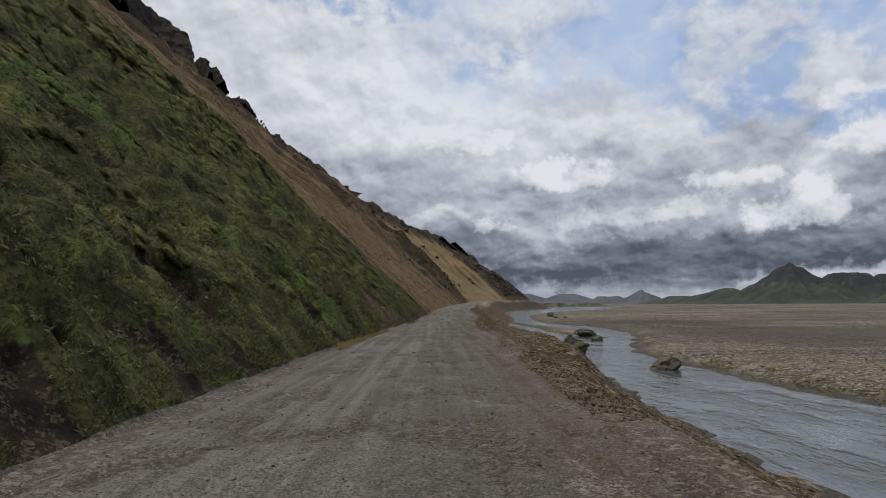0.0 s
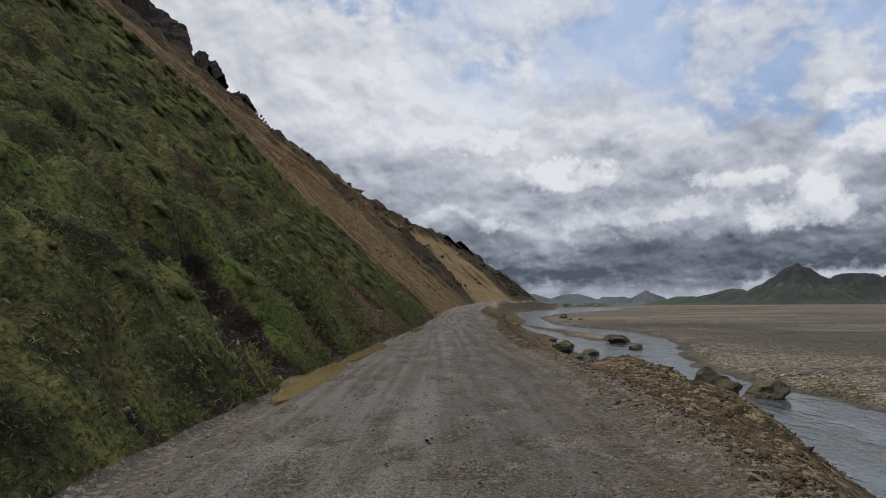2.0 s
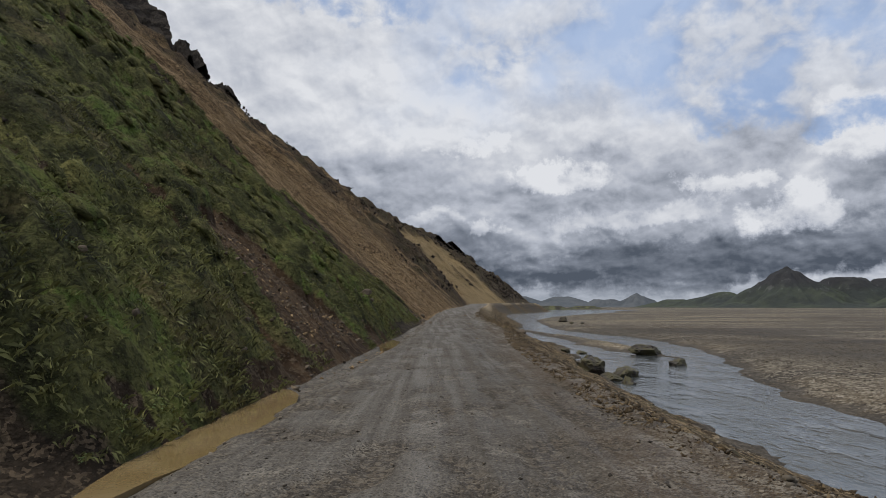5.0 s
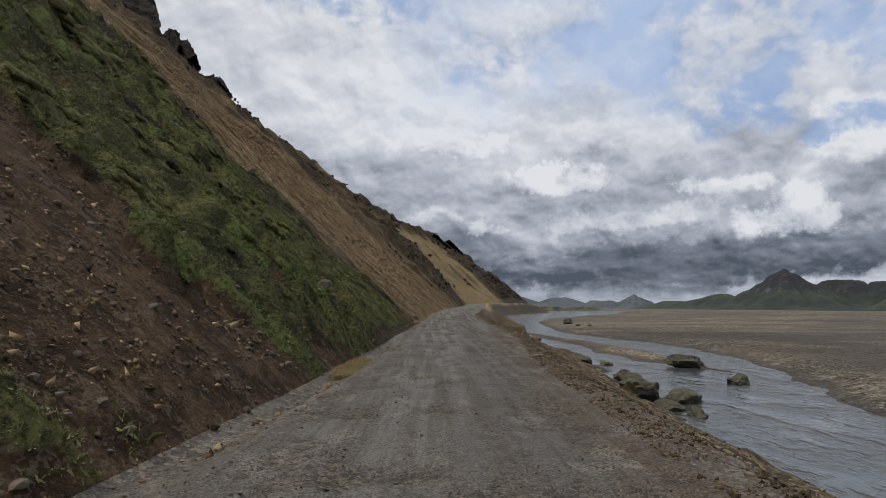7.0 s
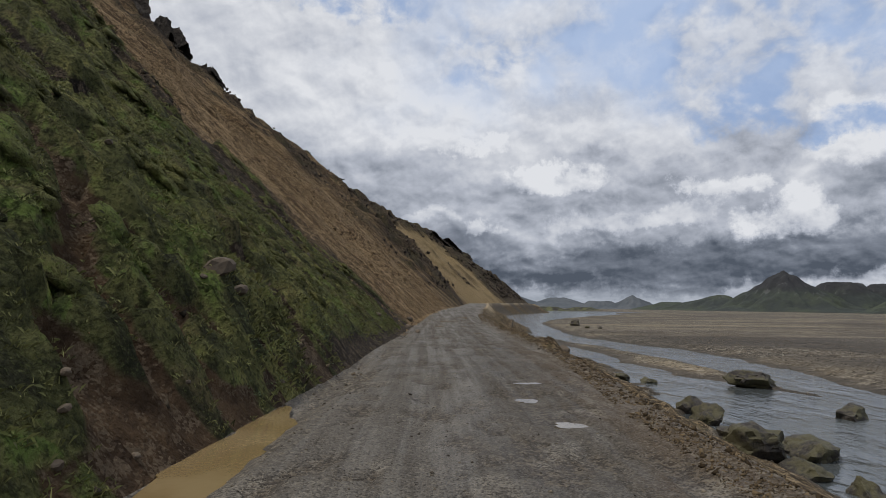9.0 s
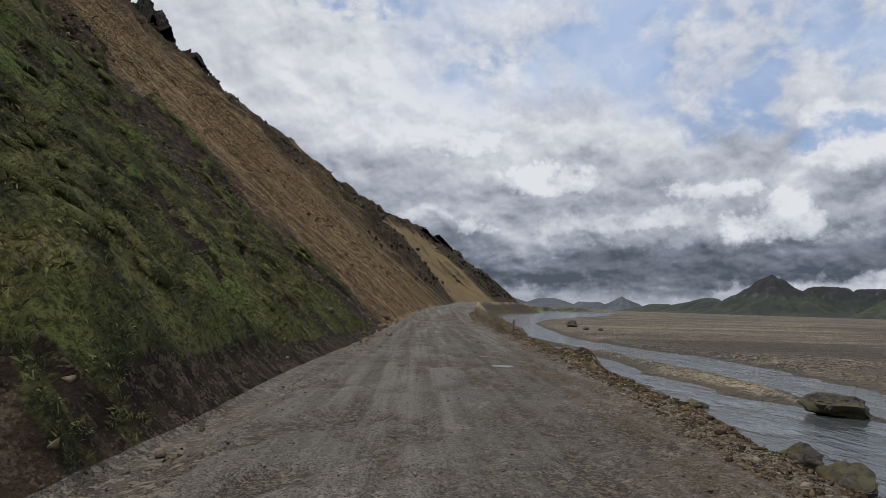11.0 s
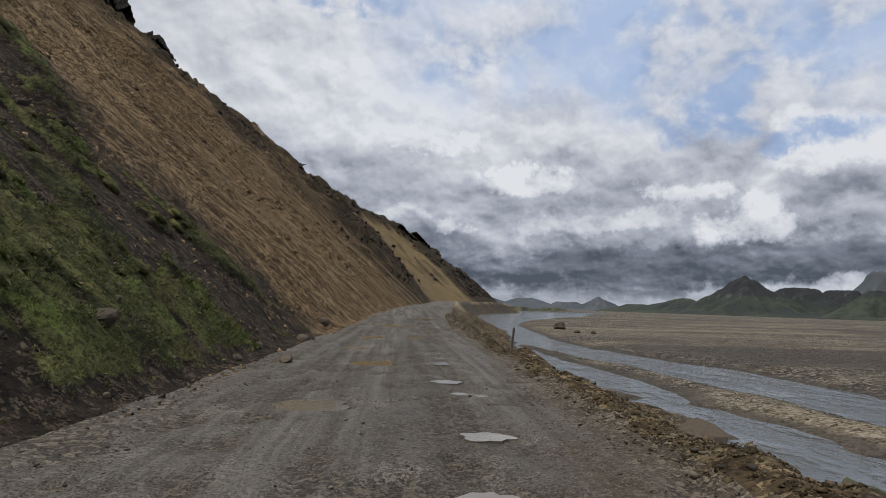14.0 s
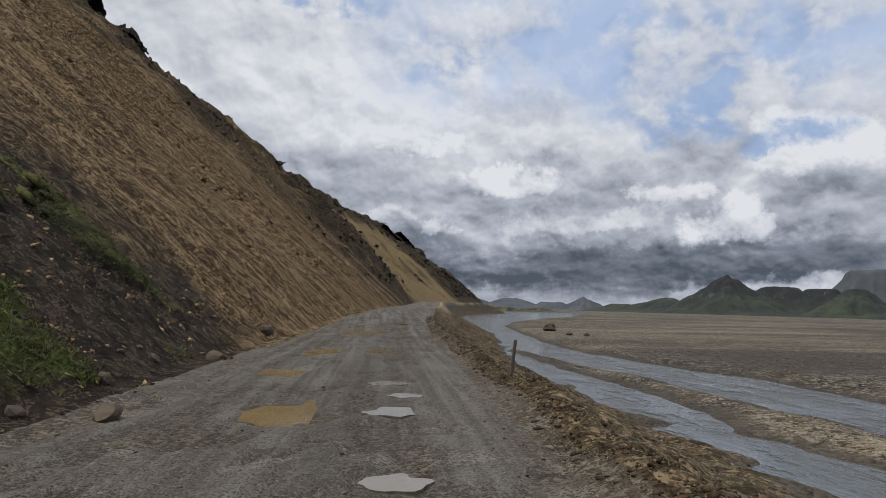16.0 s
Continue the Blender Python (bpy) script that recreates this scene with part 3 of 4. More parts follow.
def cover(x, y):
    """What lies on the slope: plants, orange scree and dark rock or soil, each 0 to 1."""
    d = np.maximum(along(y, ROAD) - 3.3 - x, 0)
    edge = 76 + 0.52 * d + 4 * fbm(d / 9, y / 9, 31) + 1.5 * fbm(d / 2, y / 2, 32)
    plants = 1 - ramp(y, edge - 3, edge + 2.5)
    bare = np.exp(-((y - 36.5 - 0.45 * d) / (4.2 * np.maximum(0.12, 1 - d / 10))) ** 2) * (1 - ramp(d, 7, 10))
    bare = np.maximum(bare * (1 - 0.75 * ramp(fbm(d / 2.4, y / 1.5, 47, 3), 0.15, 0.5)), scars(y, d))
    gully = np.exp(-((y - 26.8 - 0.42 * d) / 2.0) ** 2) * ramp(d, 4, 7) * (1 - ramp(d, 20, 30))
    open_ = ramp(y - 0.35 * d, 50, 64)
    patch = 0.45 * fbm(d / 4.2, (y - 0.2 * d) / 1.9, 41) + 0.55 * fbm(d / 1.5, (y - 0.2 * d) / 0.8, 45, 3) + 0.2 * fbm(x / 0.4, y / 0.4, 42, 2)
    bald = 0.34 - 0.2 * ramp(y, 25, 20) * ramp(y, 13, 17) * (1 - ramp(d, 4, 8)) - 0.62 * open_ * (1 - 0.5 * ramp(d, 5, 14)) - 0.25 * ramp(y - 0.35 * d, 64, 72) + 0.35 * fbm(x / 9, y / 9, 44, 2)
    plants = plants * (1 - ramp(1.5 * bare + 0.25 * patch, 0.4, 0.8)) * (1 - ramp(gully + 0.3 * patch, 0.4, 0.8))
    plants = plants * (1 - ramp(patch - bald, -0.08, 0.14))
    verge = 0.45 * ramp(y, 34, 26) + 0.25 * ramp(y, 38, 42) * ramp(y, 54, 50)
    plants = plants * ramp(d + 0.5 * patch + verge, -0.1, 0.45)
    scree = ramp(y, edge - 1, edge + 4)
    rib = np.exp(-((y - 182 - 0.25 * d) / 12) ** 2) * ramp(fbm(d / 8, y / 5, 51), -0.6, 0.1) * (1 - ramp(d, 40, 60))
    rib = np.maximum(rib, 0.95 * ramp(y + 5 * fbm(d / 9, y / 9, 54), 138, 158) * (1 - ramp(y - 0.1 * d + 9 * fbm(d / 11, y / 11, 57, 4), 196, 206)) * ramp(fbm(d / 14, y / 6, 52), -0.45, 0.2))
    z = STEEP * d
    rag = 6 * fbm(d / 12, y / 9, 53)
    top = ramp(z - (51 - 0.2 * (y - 286)) + rag, -3, 5) * ramp(y, 205, 250)
    top = np.maximum(top, ramp(y + rag, 372, 384))
    vein = ramp(fbm(d / 16, (y - 0.15 * d) / 4.0, 56, 4), 0.35, 0.7) * ramp(y, edge + 35, edge + 60) * 0.6
    dark = np.clip(np.maximum(np.maximum(rib, top), vein) + 0.8 * gully, 0, 1)
    return plants, scree, dark


def pits(x, y, u):
    """Shallow worn hollows of the roadway, 0 to 1, most of them right of its middle."""
    where = 0.75 * ramp(y, 12, 55) * np.exp(-((u - 1.15) / 0.6) ** 2) + 0.3 * np.exp(-((u + 1.6) / 0.6) ** 2) + 0.12
    return ramp(fbm(x / 0.42, y / 0.62, 5, 3) + 0.45 * fbm(x / 2.3, y / 3.5, 8, 2) + where, 0.42, 0.72)


def hill_height(x, y, u, wide, rise):
    # the hillside to the left of the foot
    d = -2.95 - 0.5 * wide - u
    dd = np.maximum(d, 0)
    plants, scree, dark = cover(x, y)
    face = STEEP * dd * (1 - 0.45 * np.exp(-dd / 0.6)) - 0.02 * np.maximum(dd - 40, 0)
    far = np.clip(dd / 30, 0.12, 1)
    broad = fbm(dd / 12, y / 4.5, 11, 2)
    relief = 1.1 * (broad + (1 - 0.85 * scree) * (fbm(dd / 12, y / 4.5, 11, 4) - broad)) * np.clip(dd / 4, 0, 1) * np.clip(far * 1.6, 0.5, 2.6)
    lumpy = 1 - 0.55 * ramp(y - 0.35 * dd, 46, 62) * (1 - ramp(dd, 12, 22))
    relief = relief + (0.55 + 0.6 * ramp(dd, 7, 18)) * plants * lumpy * np.clip(dd / 1.6, 0, 1) * (0.7 * np.abs(fbm(x / 2.6, y / 1.7, 12, 3)) - 0.42 * np.abs(fbm(x / 0.95, y / 0.7, 18, 2)) + 0.10 * fbm(x / 0.3, y / 0.3, 13, 2) + 0.30 * fbm(dd / 1.3 + 0.4 * y / 3, y / 4.2, 27, 3) * np.clip(dd / 3, 0, 1)
                                                               + 0.62 * cushions(x * 1.25, y, 1.25, 81) + 0.55 * cushions(x * 1.2, y, 0.55, 84))
    relief = relief + 0.28 * plants * lumpy * np.clip(dd / 1.4, 0, 1) - 0.5 * scars(y, dd) * np.clip(dd / 0.7, 0, 1)
    relief = relief - 0.9 * np.exp(-((y - 26.8 - 0.42 * dd) / 1.6) ** 2) * ramp(dd, 4, 7) * (1 - ramp(dd, 20, 30))
    relief = relief + scree * (0.42 * fbm(dd / 26, y / 4.4, 14, 2) * np.clip(dd / 4, 0, 1) * np.clip(0.5 + dd / 25, 0, 2) + 0.07 * fbm(x / 0.4, y / 0.4, 15, 2))
    relief = relief + dark * (1 + dd / 40) * (1.3 * np.abs(fbm(dd / 7, y / 5, 16, 4)) + 1.1 * cushions(dd, y + 0.3 * dd, 4.2, 87) + 0.6 * cushions(dd, y, 1.9, 90) - 1.0) * np.clip(dd / 8, 0, 1)
    relief = relief + (3.2 + 2 * fbm(dd / 7, y / 6, 19, 3)) * np.exp(-((y - 184 - 0.25 * dd) / 9) ** 2) * np.clip(dd / 10, 0, 1) * (1 - ramp(dd, 35, 60))
    crest = along(y, CREST) + 2.2 * fbm(y / 9, dd / 60, 17, 4)
    hill = face + relief + rise - 3.5 * ramp(y, 190, 250) * ramp(dd, 35, 70)
    hill = np.where(hill > crest, np.maximum(crest - 0.5 * (hill - crest), 0.55 * crest), hill)
    return hill


def bank_height(x, y, u, c, rise):
    # the berm and bank to the right, down to the river and its gravel plain
    near, far_side = along(y, NEAR), along(y, FAR)
    edge = along(y, EDGE)
    berm = (0.03 + 0.27 * ramp(y, 49, 58) * (1 - 0.5 * ramp(y, 78, 90))) * np.exp(-((u - edge + 0.1 - 0.15 * fbm(y / 5, 0 * y, 20)) / 0.42) ** 2) * (0.85 + 1.0 * fbm(y / 2.2, x / 3, 21, 3)) + 0.04 * fbm(x / 0.35, y / 0.35, 28, 2) * np.exp(-((u - edge - 0.2) / 0.7) ** 2)
    t = np.clip((u - edge) / np.maximum(near - c - edge, 0.5), 0, 1.6)
    bank = rise + (WATER - 0.06 - rise) * (1.3 * t - 0.3 * t * t) + (0.14 + 0.08 * ramp(y, 50, 60)) * fbm(x / 1.3, y / 1.3, 22, 4) * np.clip(4 * t, 0, 1)
    bank = bank + 0.9 * np.exp(-((y - 20.5) / 4.8) ** 4) * np.exp(-((u - 4.7) / 1.25) ** 2)
    bar = np.where((y > 64) & (y < 122), np.minimum(x - along(y, BAR_A), along(y, BAR_B) - x), -9)
    wob = 0.5 * fbm(x / 3, y / 3, 23, 3)
    land = np.maximum(x - far_side, bar) + wob
    plain = WATER + np.clip(0.16 * land, -0.45, 0.42 + 0.0022 * np.clip(land, 0, 140)) + 0.05 * fbm(x / 2.5, y / 2.5, 24, 4)
    plain = plain + 0.16 * fbm(x / 46, y / 21, 25, 3) * np.clip(land / 12, 0, 1)
    for k, c0, slant, half in ((0, 262, 0.02, 3.5), (1, 335, 0.05, 5), (2, 196, -0.04, 1.6), (3, 430, 0.08, 7)):
        line = c0 + slant * (x - 60) + 7 * fbm(x / 45, 0 * x + k, 26, 3)
        plain = plain - 1.0 * np.exp(-((y - line) / half) ** 2) * ramp(x, 48 + 12 * k, 70 + 12 * k) * (1 - ramp(x, 150 + 30 * k, 200 + 30 * k))
    right = np.where(t < 1, np.maximum(bank, WATER - 0.5), np.maximum(plain, np.maximum(bank, WATER - 0.45)))
    return right, berm


def height(x, y):
    """Metres above the road's level at the start."""
    c, rise = along(y, ROAD), along(y, RISE)
    u = x - c
    # the road: worn wheel tracks, a crown of loose gravel, potholes
    rough = 0.022 * fbm(x / 1.1, y / 2.6, 1, 3) + 0.012 * fbm(x / 0.16, y / 0.2, 2, 2)
    tracks = -0.02 * (np.exp(-((u + 0.75) / 0.3) ** 2) + np.exp(-((u - 0.95) / 0.3) ** 2))
    road = rise + rough + tracks + 0.02 * np.cos(u)
    road = road - 0.045 * pits(x, y, u)
    for py, pu, ry, ru, dip in HOLES:
        q = (((y - py) / ry) ** 2 + ((u - pu) / ru) ** 2) * np.maximum(1 + 0.75 * fbm(x / 0.35, y / 0.5, 6, 3), 0.35)
        full = np.exp(-q ** 2)
        road = road * (1 - full) + (float(along(py, RISE)) - dip) * full
    wide = along(y, WIDE)
    hill, right, berm = np.zeros_like(road), np.zeros_like(road), np.zeros_like(road)
    at = u < -2.4
    if at.any():
        hill[at] = hill_height(x[at], y[at], u[at], wide[at], rise[at])
    at = u > 1.6
    if at.any():
        right[at], berm[at] = bank_height(x[at], y[at], u[at], c[at], rise[at])
    s = ramp(-u, 2.55 + 0.5 * wide, 3.3 + 0.5 * wide)
    ditch = -0.16 * np.exp(-((u + 2.85 + 0.5 * wide) / 0.5) ** 4) * (1 - ramp(y, 50, 58))
    z = road * (1 - s) + hill * s + ditch
    rim = along(y, EDGE)
    s = ramp(u, rim - 0.75, rim - 0.05)
    return z * (1 - s) + right * s + berm


# ---- the ground: strips of one sheet that share their edges ----
def steps(*runs):
    """Grid lines: (from, to, first step, growth) runs end to end."""
    out = []
    for a, b, step, grow in runs:
        v = a
        while v < b - 1e-6:
            out.append(v)
            v += step
            step *= grow
    out.append(runs[-1][1])
    return np.array(out)


ROWS_Y = steps((-60, -4, 4, 1), (-4, 96, 0.2, 1), (96, 470, 0.22, 1.0085), (470, 4600, 3.6, 1.06))


def sheet(name, us, mat, label, category):
    """A strip of ground between offsets us from the road's middle."""
    Y, U = np.meshgrid(ROWS_Y, us, indexing="ij")
    X = along(Y, ROAD) + U
    Z = height(X, Y)
    r, c = Y.shape
    me = bpy.data.meshes.new(name)
    k = np.arange(r * c).reshape(r, c)
    quads = np.stack([k[:-1, :-1], k[:-1, 1:], k[1:, 1:], k[1:, :-1]], -1).reshape(-1, 4)
    me.from_pydata(np.stack([X, Y, Z], -1).reshape(-1, 3).tolist(), [], quads.tolist())
    me.polygons.foreach_set("use_smooth", np.ones(len(quads), bool))
    for key, value in zip(("plants", "scree", "dark"), cover(X, Y) if mat is HILL else (0 * X,) * 3):
        me.attributes.new(key, "FLOAT", "POINT").data.foreach_set("value", np.asarray(value, np.float32).ravel())
    wet = 1 - ramp(Z + 0.05 * fbm(X, Y, 61, 3), WATER + 0.08, WATER + 0.22)
    wet = np.maximum(wet, 0.9 * ramp(fbm(X / 40, Y / 11, 62, 4), 0.28, 0.45) * ramp(X, 22, 32))
    old = np.exp(-((Y - 73 - 1.93 * (50 - X) + 9 * fbm(X / 18, Y / 18, 63, 3)) / 11) ** 4) * ramp(X, 27, 35) * (1 - ramp(X, 80, 110))
    wet = np.maximum(wet, old)
    me.attributes.new("wet", "FLOAT", "POINT").data.foreach_set("value", wet.astype(np.float32).ravel())
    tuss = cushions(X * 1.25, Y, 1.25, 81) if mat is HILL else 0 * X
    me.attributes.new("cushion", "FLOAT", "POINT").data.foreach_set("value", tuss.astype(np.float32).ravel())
    me.attributes.new("lane", "FLOAT", "POINT").data.foreach_set("value", U.astype(np.float32).ravel())
    pit = pits(X, Y, U) if mat is ROADWAY else 0 * X
    me.attributes.new("pit", "FLOAT", "POINT").data.foreach_set("value", pit.astype(np.float32).ravel())
    bank = ramp(along(Y, NEAR) - X, -1.0, 0.6) * ramp(Z, WATER + 0.05, WATER + 0.3)
    me.attributes.new("bank", "FLOAT", "POINT").data.foreach_set("value", bank.astype(np.float32).ravel())
    me.materials.append(mat)
    return tagged(new(name, me), label, category, kind="structure")


left = -3.05
right = 2.95
hill_u = -steps((-left, 12, 0.13, 1.0), (12, 70, 0.22, 1.022), (70, 420, 2.2, 1.06))[::-1]
road_u = steps((left, right, 0.1, 1))
plain_u = steps((right, 16, 0.14, 1.0), (16, 40, 0.22, 1.012), (40, 4600, 0.6, 1.06))
sheet("hillside", hill_u, HILL, "steep hillside with green grass, bare soil and orange scree", "hillside")
sheet("road", road_u, ROADWAY, "wet unpaved gravel road with ruts and potholes", "road")
sheet("ground", plain_u, PLAIN, "broad brown gravel river plain and eroded bank", "ground")


def flat(name, xs, ys, z, mat, label, category, kind="structure"):
    bm = bmesh.new()
    g = [[bm.verts.new((x, y, z)) for x in xs] for y in ys]
    for a, b in zip(g, g[1:]):
        for i in range(len(xs) - 1):
            bm.faces.new((a[i], a[i + 1], b[i + 1], b[i]))
    me = bpy.data.meshes.new(name)
    bm.to_mesh(me)
    bm.free()
    me.materials.append(mat)
    return tagged(new(name, me), label, category, kind=kind)


flat("water", np.linspace(5.5, 330, 30), np.linspace(-60, 760, 40), WATER, RIVER, "shallow grey glacial river with small ripples", "river")


def pool(name, y, u, ry, ru, level, mat, label):
    """Standing water that fills a hollow: an uneven thin disc with a rounded rim."""
    cx, rnd = float(along(y, ROAD)) + u, random.Random(int(y * 100))
    bm = bmesh.new()
    ring, n = [], 28
    wobble = [rnd.uniform(0.55, 1.3) for _ in range(n)]
    for i in range(n):
        a, k = 2 * math.pi * i / n, (wobble[i - 1] + 2 * wobble[i] + wobble[(i + 1) % n]) / 4
        ring.append((cx + ru * k * math.cos(a), y + ry * k * math.sin(a)))
    top = [bm.verts.new((p[0], p[1], level)) for p in ring]
    low = [bm.verts.new((p[0], p[1], level - 0.3)) for p in ring]
    bm.faces.new(top)
    bm.faces.new(low[::-1])
    for i in range(n):
        bm.faces.new((top[i], low[i], low[(i + 1) % n], top[(i + 1) % n]))
    me = bpy.data.meshes.new(name)
    bm.to_mesh(me)
    bm.free()
    me.materials.append(mat)
    return tagged(new(name, me), label, "puddle", group="puddles on the road")


for py, pu, ry, ru, dip in HOLES:
    muddy = ry > 0.9
    pool("puddle", py, pu, ry * (1.5 if muddy else 0.95), ru * (1.5 if muddy else 1.05), float(along(py, RISE)) - dip * (0.74 if muddy else 0.6), MUD if muddy else PUDDLE,
         "muddy yellow-brown rain puddle in a gravel road" if muddy else "small bright rain puddle in a gravel pothole")
for py, ry in ((21.5, 3.4), (28.0, 3.6), (43.8, 2.6)):
    pool("puddle", py, -2.85, ry, 0.6, -0.095, MUD, "long muddy yellow puddle in the roadside ditch")


# ---- rocks ----
def rock_mesh(name, size, seed, mat, cuts=7, rounds=3, rough=0.16):
    """A broken boulder: a ball cut by chance planes and roughened."""
    rnd = random.Random(seed)
    bm = bmesh.new()
    bmesh.ops.create_icosphere(bm, subdivisions=rounds, radius=1)
    planes = []
    for _ in range(cuts):
        v = Vector((rnd.gauss(0, 1), rnd.gauss(0, 1), rnd.gauss(0.2, 0.8))).normalized()
        planes.append((v, rnd.uniform(0.5, 0.88)))
    for vert in bm.verts:
        p = vert.co.copy()
        for v, k in planes:
            over = p.dot(v) - k
            if over > 0:
                p -= v * over * 0.92
        q = p * 1.7 + Vector((seed * 3.1, 0, 0))
        p *= 1 + rough * noise.fractal(q, 0.8, 2.1, 6)
        vert.co = Vector((p.x * size[0] / 2, p.y * size[1] / 2, p.z * size[2] / 2))
    me = bpy.data.meshes.new(name)
    bm.to_mesh(me)
    bm.free()
    me.materials.append(mat)
    if rounds > 2:
        me.polygons.foreach_set("use_smooth", np.ones(len(me.polygons), bool))
        me.set_sharp_from_angle(angle=radians(38))
    return me


def ground_at(x, y):
    return float(height(np.array([float(x)]), np.array([float(y)]))[0])


for i, (x, y, wx, wy, wz, sink) in enumerate((
        (17.6, 67.4, 2.3, 1.6, 1.25, 0.35), (16.3, 58.8, 1.25, 1.0, 0.95, 0.3), (10.9, 53.4, 1.7, 1.3, 1.2, 0.35), (9.9, 49.8, 0.9, 0.8, 0.7, 0.3),
        (8.6, 52.0, 1.8, 1.4, 1.05, 0.35), (9.5, 51.2, 1.2, 1.0, 0.75, 0.35), (11.2, 69.8, 0.9, 0.8, 0.7, 0.35), (13.2, 33.6, 1.95, 1.6, 1.3, 0.3),
        (10.2, 57.6, 1.2, 1.0, 1.0, 0.3), (10.5, 59.6, 0.9, 0.8, 0.9, 0.3), (12.4, 68.9, 0.95, 0.8, 0.7, 0.3), (11.4, 53.0, 0.5, 0.4, 0.4, 0.3),
        (4.7, 20.1, 1.0, 0.9, 0.7, 0.3), (30.2, 153, 2.1, 1.5, 1.3, 0.3), (28.8, 139, 0.9, 0.8, 0.5, 0.3), (30.6, 137.5, 0.9, 0.7, 0.5, 0.3))):
    me = rock_mesh("boulder", (wx * 1.15, wy * 1.15, wz * 1.15), 20 + i, BOULDER, cuts=11, rounds=4, rough=0.26)
    ob = new("boulder", me)
    base = max(ground_at(x, y), WATER - 0.25)
    ob.matrix_world = pose(x, y, base + wz * (0.62 - sink), 0, 0, 37 * i)
    tagged(ob, "dark boulder half buried in the rubble beside the road" if x < 6 else "dark wet basalt boulder standing in the shallow river" if x < 25 else "dark boulder lying on the gravel plain", "boulder", group="river boulders")

# jagged lava crags on the skyline
def crag_mesh(name, wide, tall, seed):
    """A ragged outcrop in one piece: leaning blocks and spikes of broken lava grown together."""
    rnd = random.Random(seed)
    n = 56
    gx, gy = np.meshgrid(np.linspace(-0.75, 0.75, n), np.linspace(-0.75, 0.75, n))
    z = np.full(gx.shape, -0.6) - 0.4 * np.hypot(gx, gy)
    for _ in range(30):
        a, b, turn = rnd.uniform(-0.45, 0.45), rnd.uniform(-0.35, 0.35), rnd.uniform(0, 3)
        u, v = (gx - a) * math.cos(turn) + (gy - b) * math.sin(turn), (gy - b) * math.cos(turn) - (gx - a) * math.sin(turn)
        out = np.maximum(np.abs(u) / rnd.uniform(0.07, 0.17), np.abs(v) / rnd.uniform(0.08, 0.18))
        high = (0.92 - 0.9 * abs(a)) * rnd.uniform(0.55, 1.0)
        z = np.maximum(z, high + rnd.gauss(0, 0.7) * u + rnd.gauss(0, 0.7) * v - rnd.uniform(0.35, 0.7) * np.maximum(out - 1, 0))
    pts = np.stack([gx * wide, gy * wide, (z - 0.45) * tall], -1).reshape(-1, 3)
    me = bpy.data.meshes.new(name)
    k = np.arange(n * n).reshape(n, n)
    me.from_pydata(pts.tolist(), [], np.stack([k[:-1, :-1], k[:-1, 1:], k[1:, 1:], k[1:, :-1]], -1).reshape(-1, 4).tolist())
    for v in me.vertices:
        q = v.co / wide * 7 + Vector((seed * 2.7, 0, 0))
        v.co += noise.noise_vector(q) * wide * 0.04 + noise.noise_vector(q * 3) * wide * 0.02
    me.materials.append(CRAG)
    me.update()
    return me


for i, (x, y, z, wide_, tall_) in enumerate((
        (-154, 266, 138, 26, 26), (-147, 274, 129, 15, 16), (-124, 287, 123, 11, 11), (-118.5, 290, 120.5, 6, 7), (-109, 303, 110.5, 7.5, 8), (-106, 305, 108, 5, 5),
        (-92, 317, 95, 6, 6), (-69, 326, 77, 8, 6), (-59, 336, 73, 11, 7), (-47, 346, 66, 9, 6), (-36, 355, 60, 8, 5), (-22, 374, 55, 10, 6), (-8, 392, 51, 10, 6),
        (3, 406, 48, 12, 8), (11, 417, 44, 11, 9), (18, 426, 40, 10, 8), (28, 434, 31, 9, 7), (38, 443, 25, 9, 7), (48, 451, 18, 8, 6), (20, 405, 33, 9, 6), (8, 395, 38, 8, 6))):
    ob = new("crag", crag_mesh("crag", wide_ * (1.4 if y < 322 else 1.2), tall_ * (1.12 if y < 322 else 0.6), 60 + i))
    ob.matrix_world = pose(x, y, z + (0 if y < 322 else -3.5), 0, 0, 40)
    tagged(ob, "jagged dark lava crag standing out of the steep slope", "rock", group="crags on the slope")


